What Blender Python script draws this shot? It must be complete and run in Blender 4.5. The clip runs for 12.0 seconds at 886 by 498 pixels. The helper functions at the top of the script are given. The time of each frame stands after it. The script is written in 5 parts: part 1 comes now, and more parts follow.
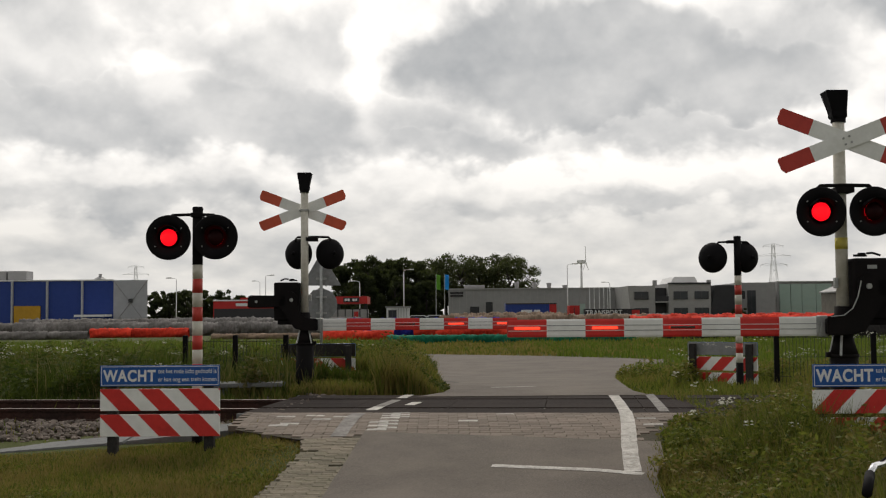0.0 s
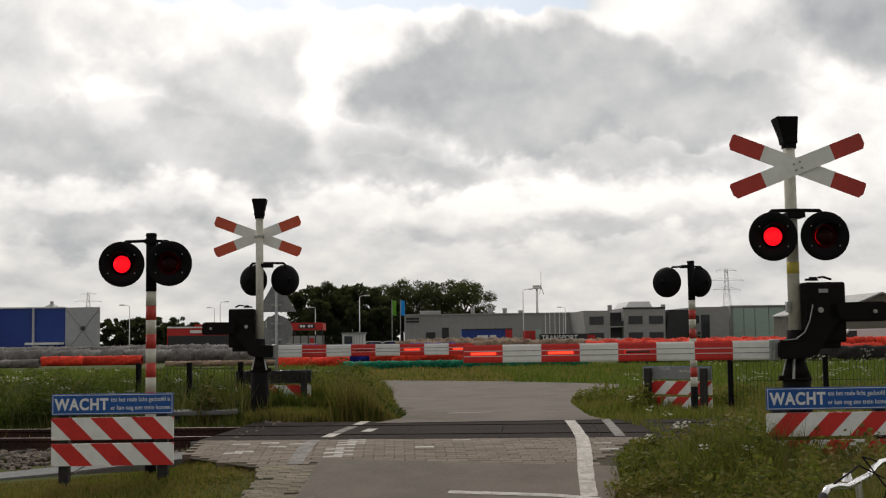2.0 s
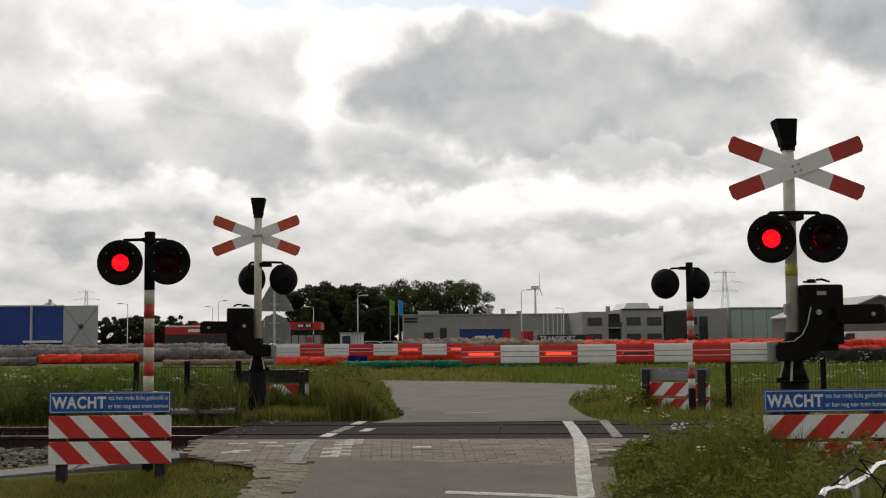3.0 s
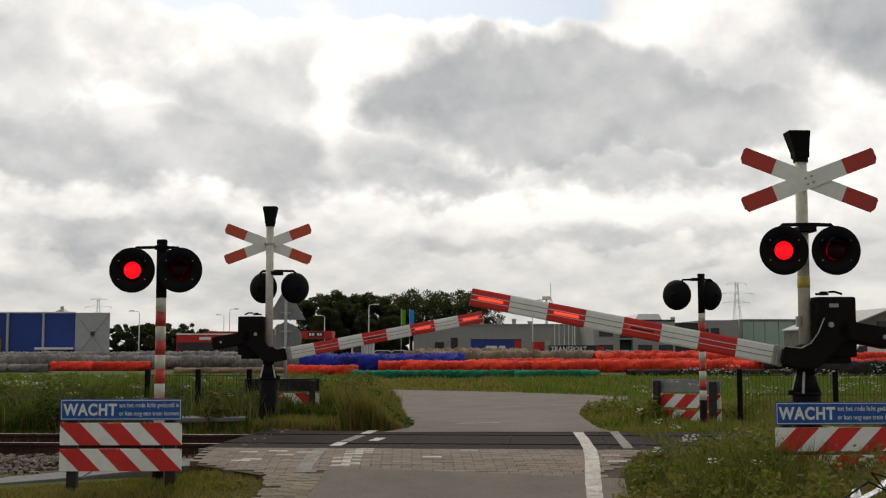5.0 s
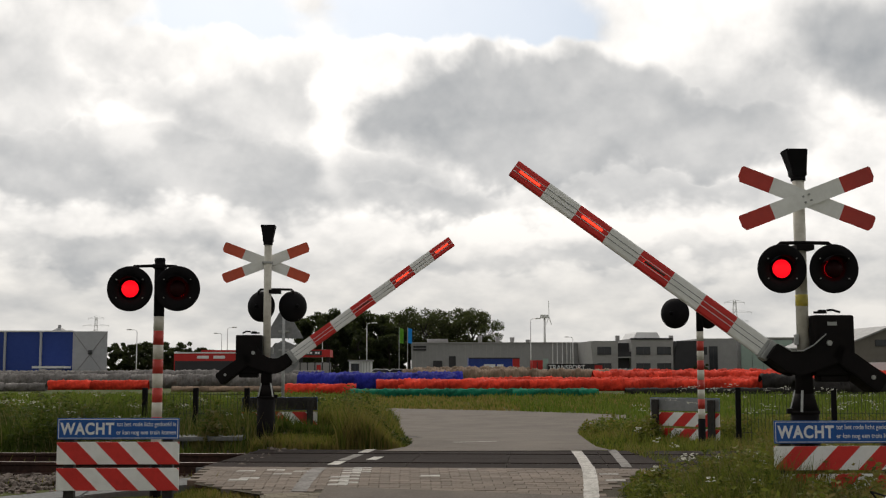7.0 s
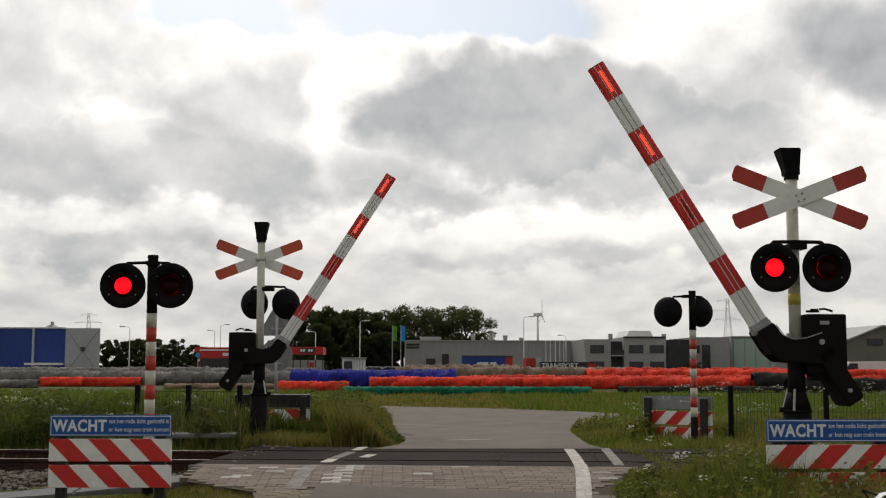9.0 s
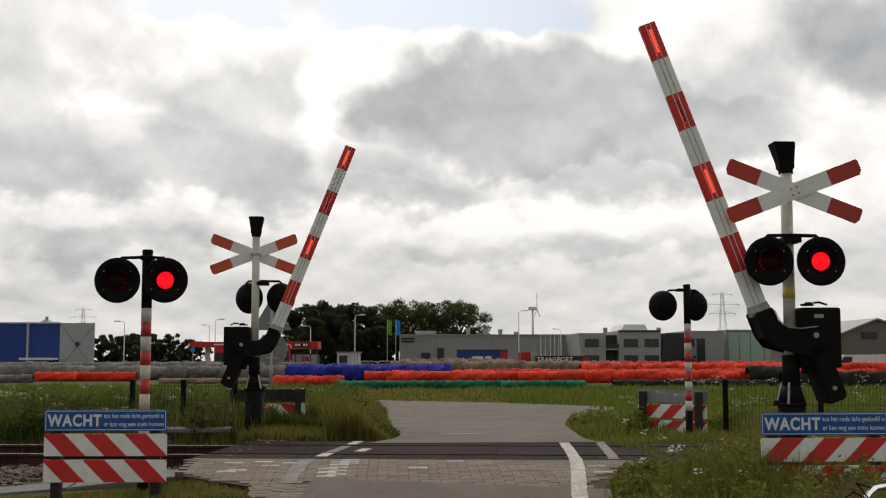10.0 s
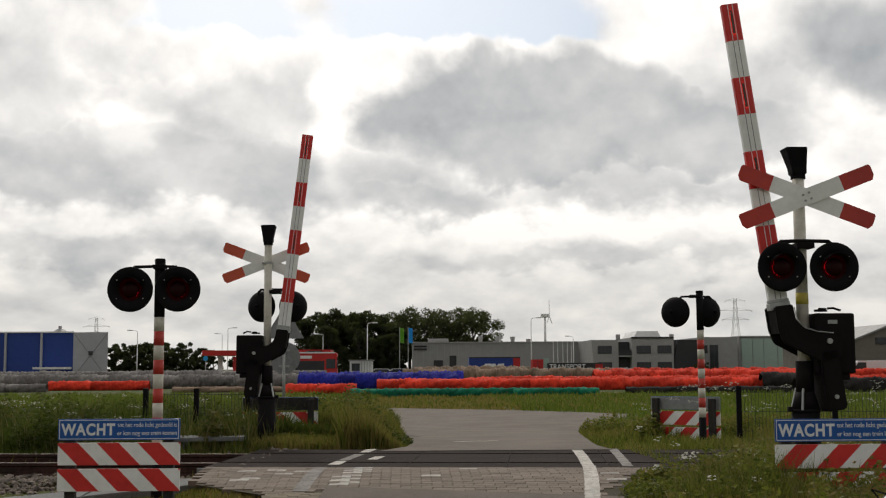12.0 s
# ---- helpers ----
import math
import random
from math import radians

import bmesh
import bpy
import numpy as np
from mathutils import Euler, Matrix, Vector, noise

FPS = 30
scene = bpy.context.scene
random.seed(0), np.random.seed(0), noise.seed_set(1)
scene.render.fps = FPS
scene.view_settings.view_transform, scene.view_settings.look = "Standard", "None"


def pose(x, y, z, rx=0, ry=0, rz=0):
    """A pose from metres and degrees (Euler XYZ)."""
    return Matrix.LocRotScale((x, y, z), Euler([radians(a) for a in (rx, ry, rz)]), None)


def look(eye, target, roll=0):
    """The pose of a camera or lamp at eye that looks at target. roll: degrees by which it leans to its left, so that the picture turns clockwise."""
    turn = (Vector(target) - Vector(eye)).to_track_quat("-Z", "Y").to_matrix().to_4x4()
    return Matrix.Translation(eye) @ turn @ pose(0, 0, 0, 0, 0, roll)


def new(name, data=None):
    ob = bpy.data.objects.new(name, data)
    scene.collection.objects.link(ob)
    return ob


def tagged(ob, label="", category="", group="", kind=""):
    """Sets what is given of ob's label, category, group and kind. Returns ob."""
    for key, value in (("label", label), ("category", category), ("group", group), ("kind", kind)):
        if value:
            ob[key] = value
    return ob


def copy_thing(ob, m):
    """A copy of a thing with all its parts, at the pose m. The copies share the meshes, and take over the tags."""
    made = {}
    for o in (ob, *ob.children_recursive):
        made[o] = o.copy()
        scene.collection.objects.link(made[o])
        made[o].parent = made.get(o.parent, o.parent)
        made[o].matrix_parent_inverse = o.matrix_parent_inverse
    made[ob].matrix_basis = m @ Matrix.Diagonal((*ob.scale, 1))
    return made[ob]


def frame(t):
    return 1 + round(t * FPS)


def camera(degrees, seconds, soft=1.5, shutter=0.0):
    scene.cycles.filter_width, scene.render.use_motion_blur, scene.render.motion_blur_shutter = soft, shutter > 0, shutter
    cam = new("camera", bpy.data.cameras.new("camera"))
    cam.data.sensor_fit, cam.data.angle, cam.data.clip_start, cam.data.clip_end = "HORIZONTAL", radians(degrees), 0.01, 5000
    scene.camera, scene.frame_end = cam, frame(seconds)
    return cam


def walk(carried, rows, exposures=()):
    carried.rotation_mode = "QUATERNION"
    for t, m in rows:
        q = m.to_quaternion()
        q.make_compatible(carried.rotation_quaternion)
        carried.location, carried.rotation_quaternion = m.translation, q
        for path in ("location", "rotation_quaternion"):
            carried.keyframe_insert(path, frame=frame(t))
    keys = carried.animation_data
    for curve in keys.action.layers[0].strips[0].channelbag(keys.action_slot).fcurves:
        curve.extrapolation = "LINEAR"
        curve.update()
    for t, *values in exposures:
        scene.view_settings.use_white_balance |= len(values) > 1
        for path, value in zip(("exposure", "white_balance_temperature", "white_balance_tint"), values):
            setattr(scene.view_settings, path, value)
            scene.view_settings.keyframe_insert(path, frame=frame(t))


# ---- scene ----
cam = camera(40.1, 12.0, soft=1.2)
EYE = (0.0, 0.0, 1.5)
PATH = [
    (0, 93.100, 0.450, 0.000),
    (0.5, 93.237, 0.541, -0.280),
    (1, 93.571, 0.466, -1.038),
    (1.5, 94.233, 0.261, -1.768),
    (2, 94.290, 0.774, -2.070),
    (2.5, 94.504, 0.446, -2.242),
    (3, 94.299, 0.457, -2.162),
    (5, 94.757, 0.037, -1.651),
    (5.5, 94.598, 0.209, -1.793),
    (6, 94.902, 0.039, -1.829),
    (6.5, 95.845, -0.059, -1.559),
    (7, 95.626, 0.072, -1.743),
    (9, 95.524, -0.088, -2.068),
    (9.5, 95.370, 0.283, -2.179),
    (10, 95.248, 0.030, -2.301),
    (10.5, 95.652, 0.093, -2.089),
    (11, 95.237, 0.442, -2.074),
    (11.5, 95.434, 0.338, -2.080),
    (12, 95.605, 0.280, -1.714),
]
walk(cam, [(t, pose(*EYE, rx, ry, rz)) for t, rx, ry, rz in PATH])

# ---- light ----
SUN_EL, SUN_AZ = 42.0, -8.0          # degrees; azimuth from straight ahead, positive to the east side
sun_data = bpy.data.lights.new("sun", "SUN")
sun_data.energy, sun_data.angle, sun_data.color = 1.1, radians(12), (1.0, 0.91, 0.78)
sun = new("sun", sun_data)
sun.matrix_world = look((0, 0, 40), (40 * -math.sin(radians(SUN_AZ)) * math.cos(radians(SUN_EL)) / math.sin(radians(SUN_EL)),
                                     -40 * math.cos(radians(SUN_AZ)) * math.cos(radians(SUN_EL)) / math.sin(radians(SUN_EL)), 0))
scene.view_settings.exposure = 0.0


class Net:
    """Short hand for shader nodes."""

    def __init__(self, tree):
        self.tree, self.nodes, self.links = tree, tree.nodes, tree.links

    def add(self, kind, **props):
        n = self.nodes.new(kind)
        for k, v in props.items():
            setattr(n, k, v)
        return n

    def put(self, socket, v):
        if isinstance(v, bpy.types.NodeSocket):
            self.links.new(v, socket)
        elif v is not None:
            socket.default_value = v

    def math(self, op, a, b=None, c=None, clamp=False):
        n = self.add("ShaderNodeMath", operation=op, use_clamp=clamp)
        for i, v in enumerate((a, b, c)):
            self.put(n.inputs[i], v)
        return n.outputs[0]

    def noise(self, vec, scale, detail=4.0, rough=0.55, dist=0.0):
        n = self.add("ShaderNodeTexNoise")
        self.put(n.inputs["Vector"], vec)
        for k, v in (("Scale", scale), ("Detail", detail), ("Roughness", rough), ("Distortion", dist)):
            self.put(n.inputs[k], v)
        return n.outputs[0]

    def ramp(self, f, lo, hi, a=0.0, b=1.0, smooth=True):
        n = self.add("ShaderNodeMapRange", interpolation_type="SMOOTHSTEP" if smooth else "LINEAR")
        for i, v in enumerate((f, lo, hi, a, b)):
            self.put(n.inputs[i], v)
        return n.outputs[0]

    def mix(self, f, a, b, mode="MIX"):
        n = self.add("ShaderNodeMix", data_type="RGBA", blend_type=mode)
        self.put(n.inputs[0], f)
        for i, v in ((6, a), (7, b)):
            self.put(n.inputs[i], (*v, 1) if isinstance(v, tuple) and len(v) == 3 else v)
        return n.outputs[2]

    def vec(self, x, y, z):
        n = self.add("ShaderNodeCombineXYZ")
        for i, v in enumerate((x, y, z)):
            self.put(n.inputs[i], v)
        return n.outputs[0]

    def vmul(self, v, xyz):
        n = self.add("ShaderNodeVectorMath", operation="MULTIPLY")
        self.put(n.inputs[0], v)
        n.inputs[1].default_value = xyz
        return n.outputs[0]


def make_sky():
    world = bpy.data.worlds.new("sky")
    world.use_nodes = True
    scene.world = world
    n = Net(world.node_tree)
    n.nodes.clear()
    sky = n.add("ShaderNodeTexSky", sky_type="NISHITA", sun_disc=False, sun_elevation=radians(SUN_EL), sun_rotation=radians(SUN_AZ),
                air_density=1.0, dust_density=2.0)
    blue = n.add("ShaderNodeBackground")
    n.put(blue.inputs[0], n.mix(1.0, sky.outputs[0], (0.94, 1.0, 1.03), "MULTIPLY"))
    blue.inputs[1].default_value = 0.085
    coord = n.add("ShaderNodeTexCoord").outputs["Generated"]
    sep = n.add("ShaderNodeSeparateXYZ")
    n.put(sep.inputs[0], coord)
    x, y, z = sep.outputs
    az = n.math("MULTIPLY", n.math("ARCTAN2", x, y), 57.2958)
    el = n.math("MULTIPLY", n.math("ARCSINE", z), 57.2958)
    # cloud texture in degrees, flattened towards the horizon
    depth = n.math("MULTIPLY", n.math("LOGARITHM", n.math("ADD", 1.0, n.math("DIVIDE", n.math("MAXIMUM", el, 0.0), 9.0)), 2.71828), 9.0)

    def field(seed, sx, sy, lift=0.0, detail=5.0, rough=0.5):
        return n.noise(n.vec(n.math("MULTIPLY", az, sx), n.math("MULTIPLY", n.math("ADD", depth, lift), sy), seed), 1.0, detail, rough)

    def off(v, k):
        return n.math("MULTIPLY", n.math("SUBTRACT", v, 0.5), k)

    ragged, ragged_too = field(3.1, 0.17, 0.45), field(8.7, 0.17, 0.45)
    curl = n.add("ShaderNodeTexVoronoi", feature="SMOOTH_F1", normalize=True)
    n.put(curl.inputs["Vector"], n.vec(n.math("ADD", n.math("MULTIPLY", az, 0.42), off(ragged, 0.9)), n.math("ADD", n.math("MULTIPLY", depth, 1.05), off(ragged_too, 0.9)), 4.4))
    for k_, val in (("Scale", 1.0), ("Detail", 3.0), ("Roughness", 0.5), ("Lacunarity", 2.1), ("Smoothness", 0.35)):
        n.put(curl.inputs[k_], val)
    heap = n.math("SUBTRACT", 1.0, n.math("MULTIPLY", curl.outputs["Distance"], 1.35))
    waz = n.math("ADD", az, n.math("ADD", off(ragged, 9.0), off(heap, 1.5)))
    wel = n.math("ADD", el, n.math("ADD", off(ragged_too, 4.5), off(heap, -2.6)))

    def bank(a, e, wa, we, soft=0.4):
        """A cloud bank at azimuth a and elevation e, wa and we degrees to its edge."""
        da = n.math("DIVIDE", n.math("SUBTRACT", waz, a), wa)
        de = n.math("DIVIDE", n.math("SUBTRACT", wel, e), we)
        r = n.math("SQRT", n.math("ADD", n.math("MULTIPLY", da, da), n.math("MULTIPLY", de, de)))
        return n.ramp(r, 1.0 + soft, 1.0 - soft, 0.0, 1.0)

    dark = n.math("MULTIPLY", n.math("MAXIMUM", bank(5.4, 12.0, 7.6, 3.0, 0.2), bank(9.0, 10.4, 9.5, 2.3, 0.25)), 0.92)
    for a, e, wa, we, soft, much in ((14.0, 11.6, 5.0, 2.2, 0.6, 0.62), (-12.0, 9.0, 14.0, 2.1, 0.3, 0.74), (-8.0, 11.8, 5.5, 2.2, 0.4, 0.6), (-18.0, 12.4, 4.2, 2.6, 0.4, 0.66), (-12.0, 14.2, 4.0, 1.0, 0.6, 0.4), (-14.0, 5.2, 8.0, 0.7, 0.5, 0.45), (9.0, 4.9, 9.0, 0.6, 0.5, 0.4),
                                     (0.5, 7.7, 6.0, 1.0, 0.6, 0.72), (12.0, 8.0, 5.5, 1.0, 0.6, 0.7), (22.0, 14.2, 4.4, 2.3, 0.5, 0.95), (-26.0, 9.5, 6.0, 3.0, 0.5, 0.7), (30.0, 10.0, 6.0, 3.0, 0.5, 0.7)):
        dark = n.math("MAXIMUM", dark, n.math("MULTIPLY", bank(a, e, wa, we, soft), much))
    dark = n.math("MAXIMUM", dark, n.math("MULTIPLY", n.ramp(el, 21.0, 40.0), 0.6))
    bright = n.math("MAXIMUM", bank(-3.0, 11.6, 1.3, 3.2, 0.7), n.math("MULTIPLY", bank(-12.2, 10.6, 1.6, 1.1, 0.7), 0.7))
    bright = n.math("MAXIMUM", bright, n.math("MULTIPLY", bank(5.0, 6.6, 5.5, 0.5, 0.8), 0.5))
    # lit upper edges and dull undersides
    relief = n.math("SUBTRACT", field(2.3, 0.2, 0.5), field(2.3, 0.2, 0.5, 0.42))
    grain = n.math("ADD", off(field(5.6, 0.14, 0.5), n.ramp(el, 10.0, 5.0, 0.9, 1.3)), n.math("ADD", n.math("MULTIPLY", relief, -1.6), off(heap, -0.55)))
    grain = n.math("MULTIPLY", grain, n.ramp(dark, 0.2, 0.9, 1.0, 0.5))
    shade = n.math("ADD", n.math("MULTIPLY", dark, 0.72), n.math("ADD", n.ramp(el, 9.0, 4.0, 0.15, 0.36), grain))
    shade = n.math("SUBTRACT", shade, n.math("MULTIPLY", bright, 0.5), clamp=True)
    # gaps of blue above the heaped tops
    line = n.math("ADD", el, n.math("ADD", off(ragged, 3.0), off(heap, -1.5)))
    hole = n.math("MULTIPLY", n.ramp(line, 15.0, 15.45), n.ramp(n.math("ADD", az, off(ragged_too, 14.0)), 12.0, 9.0))
    hole = n.math("MULTIPLY", hole, n.ramp(n.math("ADD", az, off(ragged, 10.0)), -14.5, -12.5))
    hole = n.math("MULTIPLY", hole, n.ramp(field(11.3, 0.1, 0.5), 0.36, 0.47))
    thick = n.math("SUBTRACT", 1.0, n.math("MULTIPLY", hole, 0.92))
    cover = n.mix(shade, n.mix(n.ramp(el, 2.0, 9.0), (0.84, 0.81, 0.76), (1.14, 1.10, 1.05)), (0.40, 0.415, 0.43))
    clouds = n.add("ShaderNodeBackground")
    n.put(clouds.inputs[0], cover)
    # the overcast is brightest round the veiled sun and duller behind
    back = n.ramp(y, -0.7, 0.6, 0.5, 1.0)
    n.put(clouds.inputs[1], back)
    join = n.add("ShaderNodeMixShader")
    n.put(join.inputs[0], thick)
    n.links.new(blue.outputs[0], join.inputs[1])
    n.links.new(clouds.outputs[0], join.inputs[2])
    out = n.add("ShaderNodeOutputWorld")
    n.links.new(join.outputs[0], out.inputs[0])


make_sky()


# ---- materials ----
def surface(name, color, other=None, rough=0.6, metal=0.0, grain=8.0, stain=0.7, bump=0.15, bump_dist=0.01, glow=None, per_piece=0.0,
            fleck=None, spec=0.4, island=False):
    """A procedural surface: two colours mixed by coarse stains and fine grain, with relief; sizes in metres of world space."""
    m = bpy.data.materials.new(name)
    m.use_nodes = True
    n = Net(m.node_tree)
    b = n.nodes["Principled BSDF"]
    pos = n.add("ShaderNodeTexCoord").outputs["Object"]
    other = other or tuple(c * 0.7 for c in color)
    coarse = n.noise(pos, stain, 5.0, 0.6, 0.2)
    fine = n.noise(pos, grain, 6.0, 0.65)
    f = n.math("ADD", n.math("MULTIPLY", coarse, 0.6), n.math("MULTIPLY", fine, 0.4))
    col = n.mix(n.ramp(f, 0.36, 0.64), color, other)
    if fleck:
        col = n.mix(n.ramp(n.noise(pos, grain * 2.3, 3.0, 0.5), 0.62, 0.7), col, fleck)
    if per_piece:
        src = n.add("ShaderNodeNewGeometry").outputs["Random Per Island"] if island else n.add("ShaderNodeObjectInfo").outputs["Random"]
        v = n.ramp(src, 0.0, 1.0, 1.0 - per_piece, 1.0 + per_piece, smooth=False)
        h = n.add("ShaderNodeHueSaturation")
        n.put(h.inputs["Value"], v)
        n.put(h.inputs["Color"], col)
        col = h.outputs[0]
    n.put(b.inputs["Base Color"], col)
    n.put(b.inputs["Roughness"], n.ramp(fine, 0.3, 0.7, max(0.02, rough - 0.1), min(1.0, rough + 0.1)))
    b.inputs["Metallic"].default_value = metal
    b.inputs["Specular IOR Level"].default_value = spec
    if bump:
        bp = n.add("ShaderNodeBump")
        bp.inputs["Strength"].default_value, bp.inputs["Distance"].default_value = bump, bump_dist
        n.put(bp.inputs["Height"], fine)
        n.links.new(bp.outputs[0], b.inputs["Normal"])
    if glow:
        b.inputs["Emission Color"].default_value = (*glow[:3], 1)
        b.inputs["Emission Strength"].default_value = glow[3]
    return m


M = dict(
    soil=surface("meadow_soil", (0.075, 0.085, 0.024), (0.05, 0.066, 0.017), 0.95, grain=14, stain=0.35, bump=0.6, bump_dist=0.03, fleck=(0.12, 0.1, 0.05), spec=0.1),
    asphalt=surface("asphalt", (0.16, 0.136, 0.113), (0.1, 0.085, 0.071), 0.9, grain=60, stain=0.9, bump=0.4, bump_dist=0.006, fleck=(0.17, 0.16, 0.15), spec=0.25),
    paver=surface("paver", (0.205, 0.168, 0.135), (0.15, 0.122, 0.1), 0.9, grain=30, stain=1.5, bump=0.4, bump_dist=0.006, per_piece=0.2, spec=0.25),
    sidepaver=surface("mossy_paver", (0.2, 0.17, 0.125), (0.13, 0.118, 0.08), 0.9, grain=26, stain=2.2, bump=0.4, bump_dist=0.006, per_piece=0.2, spec=0.25, island=True),
    joint=surface("joint_sand", (0.1, 0.086, 0.066), (0.066, 0.06, 0.042), 0.95, grain=40, stain=1.2, bump=0.4, spec=0.1),
    paintbrick=surface("painted_paver", (0.5, 0.485, 0.45), (0.24, 0.22, 0.19), 0.85, grain=40, stain=6, bump=0.4, bump_dist=0.006, per_piece=0.25, fleck=(0.14, 0.12, 0.1)),
    lighterred=surface("sun_faded_red_sheet", (0.62, 0.1, 0.045), (0.52, 0.085, 0.04), 0.5, grain=14, stain=2.4, bump=0.04),
    rubber=surface("crossing_rubber", (0.036, 0.028, 0.025), (0.025, 0.02, 0.018), 0.9, grain=30, stain=1.3, bump=0.25, per_piece=0.12, spec=0.05),
    fadedline=surface("faded_road_paint", (0.24, 0.225, 0.21), (0.13, 0.12, 0.11), 0.85, grain=26, stain=5.0, bump=0.3),
    tar=surface("tar_joint", (0.03, 0.027, 0.025), (0.045, 0.04, 0.036), 0.8, grain=26, stain=5.0, bump=0.3),
    line=surface("road_paint", (0.58, 0.56, 0.52), (0.3, 0.28, 0.25), 0.8, grain=26, stain=5.0, bump=0.3, fleck=(0.12, 0.11, 0.1)),
    concrete=surface("concrete", (0.17, 0.175, 0.175), (0.12, 0.125, 0.125), 0.9, grain=24, stain=1.3, bump=0.3),
    rust=surface("rusty_steel", (0.06, 0.026, 0.018), (0.03, 0.016, 0.013), 0.75, 0.4, grain=25, stain=2, bump=0.3),
    railtop=surface("polished_rail", (0.2, 0.16, 0.14), (0.1, 0.07, 0.06), 0.5, 0.6, grain=20, stain=2, bump=0.05),
    stone=surface("ballast_stone", (0.19, 0.155, 0.13), (0.11, 0.09, 0.076), 0.9, grain=30, stain=3, bump=0.4, per_piece=0.4, island=True),
    black=surface("black_enamel", (0.009, 0.0085, 0.009), (0.014, 0.012, 0.012), 0.75, grain=20, stain=3, bump=0.08, spec=0.06),
    matt=surface("matt_black", (0.006, 0.006, 0.007), (0.011, 0.010, 0.011), 0.75, grain=20, stain=3, bump=0.08, spec=0.08),
    galv=surface("galvanised_steel", (0.42, 0.43, 0.42), (0.3, 0.31, 0.3), 0.5, 0.7, grain=18, stain=2, bump=0.1),
    whitepole=surface("cream_pole_paint", (0.62, 0.6, 0.53), (0.46, 0.44, 0.37), 0.6, grain=16, stain=2.2, bump=0.1),
    white=surface("white_reflective_sheet", (0.83, 0.84, 0.82), (0.72, 0.73, 0.7), 0.45, grain=14, stain=2.4, bump=0.04),
    red=surface("red_reflective_sheet", (0.62, 0.03, 0.025), (0.5, 0.025, 0.02), 0.45, grain=14, stain=2.4, bump=0.04),
    oldred=surface("weathered_red_sheet", (0.5, 0.045, 0.03), (0.4, 0.04, 0.03), 0.5, grain=14, stain=2.4, bump=0.04),
    blue=surface("blue_sign_sheet", (0.012, 0.09, 0.34), (0.01, 0.075, 0.29), 0.4, grain=14, stain=2, bump=0.03),
    letter=surface("sign_lettering", (0.75, 0.77, 0.78), (0.66, 0.68, 0.7), 0.45, grain=14, stain=2, bump=0.0),
    postshade=surface("dark_post_and_shade", (0.03, 0.027, 0.024), (0.018, 0.017, 0.016), 0.8, grain=30, stain=3, bump=0.3),
    signback=surface("aluminium_sign_back", (0.27, 0.28, 0.29), (0.2, 0.21, 0.21), 0.5, 0.6, grain=14, stain=2, bump=0.05),
    lampglow=surface("lit_red_lamp", (0.3, 0.004, 0.005), (0.3, 0.004, 0.005), 0.6, glow=(1.0, 0.004, 0.012, 1.15), bump=0),
    lampdark=surface("unlit_red_lamp", (0.02, 0.002, 0.003), (0.014, 0.0015, 0.002), 0.5, bump=0, spec=0.1),
    boomglow=surface("lit_boom_lamp", (0.6, 0.02, 0.01), (0.6, 0.02, 0.01), 0.4, glow=(1.0, 0.05, 0.02, 1.6), bump=0),
    boomdark=surface("unlit_boom_lamp", (0.05, 0.04, 0.03), (0.03, 0.028, 0.022), 0.4, bump=0),
    sticker=surface("yellow_sticker", (0.6, 0.5, 0.06), (0.5, 0.42, 0.1), 0.6, grain=20, stain=6, bump=0),
    wire=surface("dark_fence_wire", (0.02, 0.03, 0.024), (0.015, 0.02, 0.018), 0.7, grain=20, stain=3, bump=0),
)


# ---- mesh tools ----
def link_mesh(name, bm, material, parent=None, label="", smooth=False):
    me = bpy.data.meshes.new(name)
    bm.to_mesh(me)
    bm.free()
    for mt in material if isinstance(material, (list, tuple)) else [material]:
        me.materials.append(mt)
    if smooth:
        for p in me.polygons:
            p.use_smooth = True
    ob = new(name, me)
    if parent:
        ob.parent = parent
    if label:
        ob["label"] = label
    return ob


def part(name, bm, material, parent, label="", smooth=False):
    """One mesh object under a thing or a part."""
    return link_mesh(name, bm, material, parent, label, smooth)


def empty(name, label, category, group="", m=None):
    ob = new(name)
    ob.empty_display_size = 0.1
    if m:
        ob.matrix_basis = m
    return tagged(ob, label, category, group)


def box(x0, x1, y0, y1, z0, z1, bevel=0.0, bm=None, mat=0):
    out = bm or bmesh.new()
    made = bmesh.ops.create_cube(out, size=1.0, matrix=Matrix.LocRotScale(((x0 + x1) / 2, (y0 + y1) / 2, (z0 + z1) / 2), None, (abs(x1 - x0), abs(y1 - y0), abs(z1 - z0))))
    faces = {f for v in made["verts"] for f in v.link_faces}
    for f in faces:
        f.material_index = mat
    if bevel:
        bmesh.ops.bevel(out, geom=list({e for f in faces for e in f.edges}), offset=bevel, segments=2, affect="EDGES", profile=0.6)
    return out


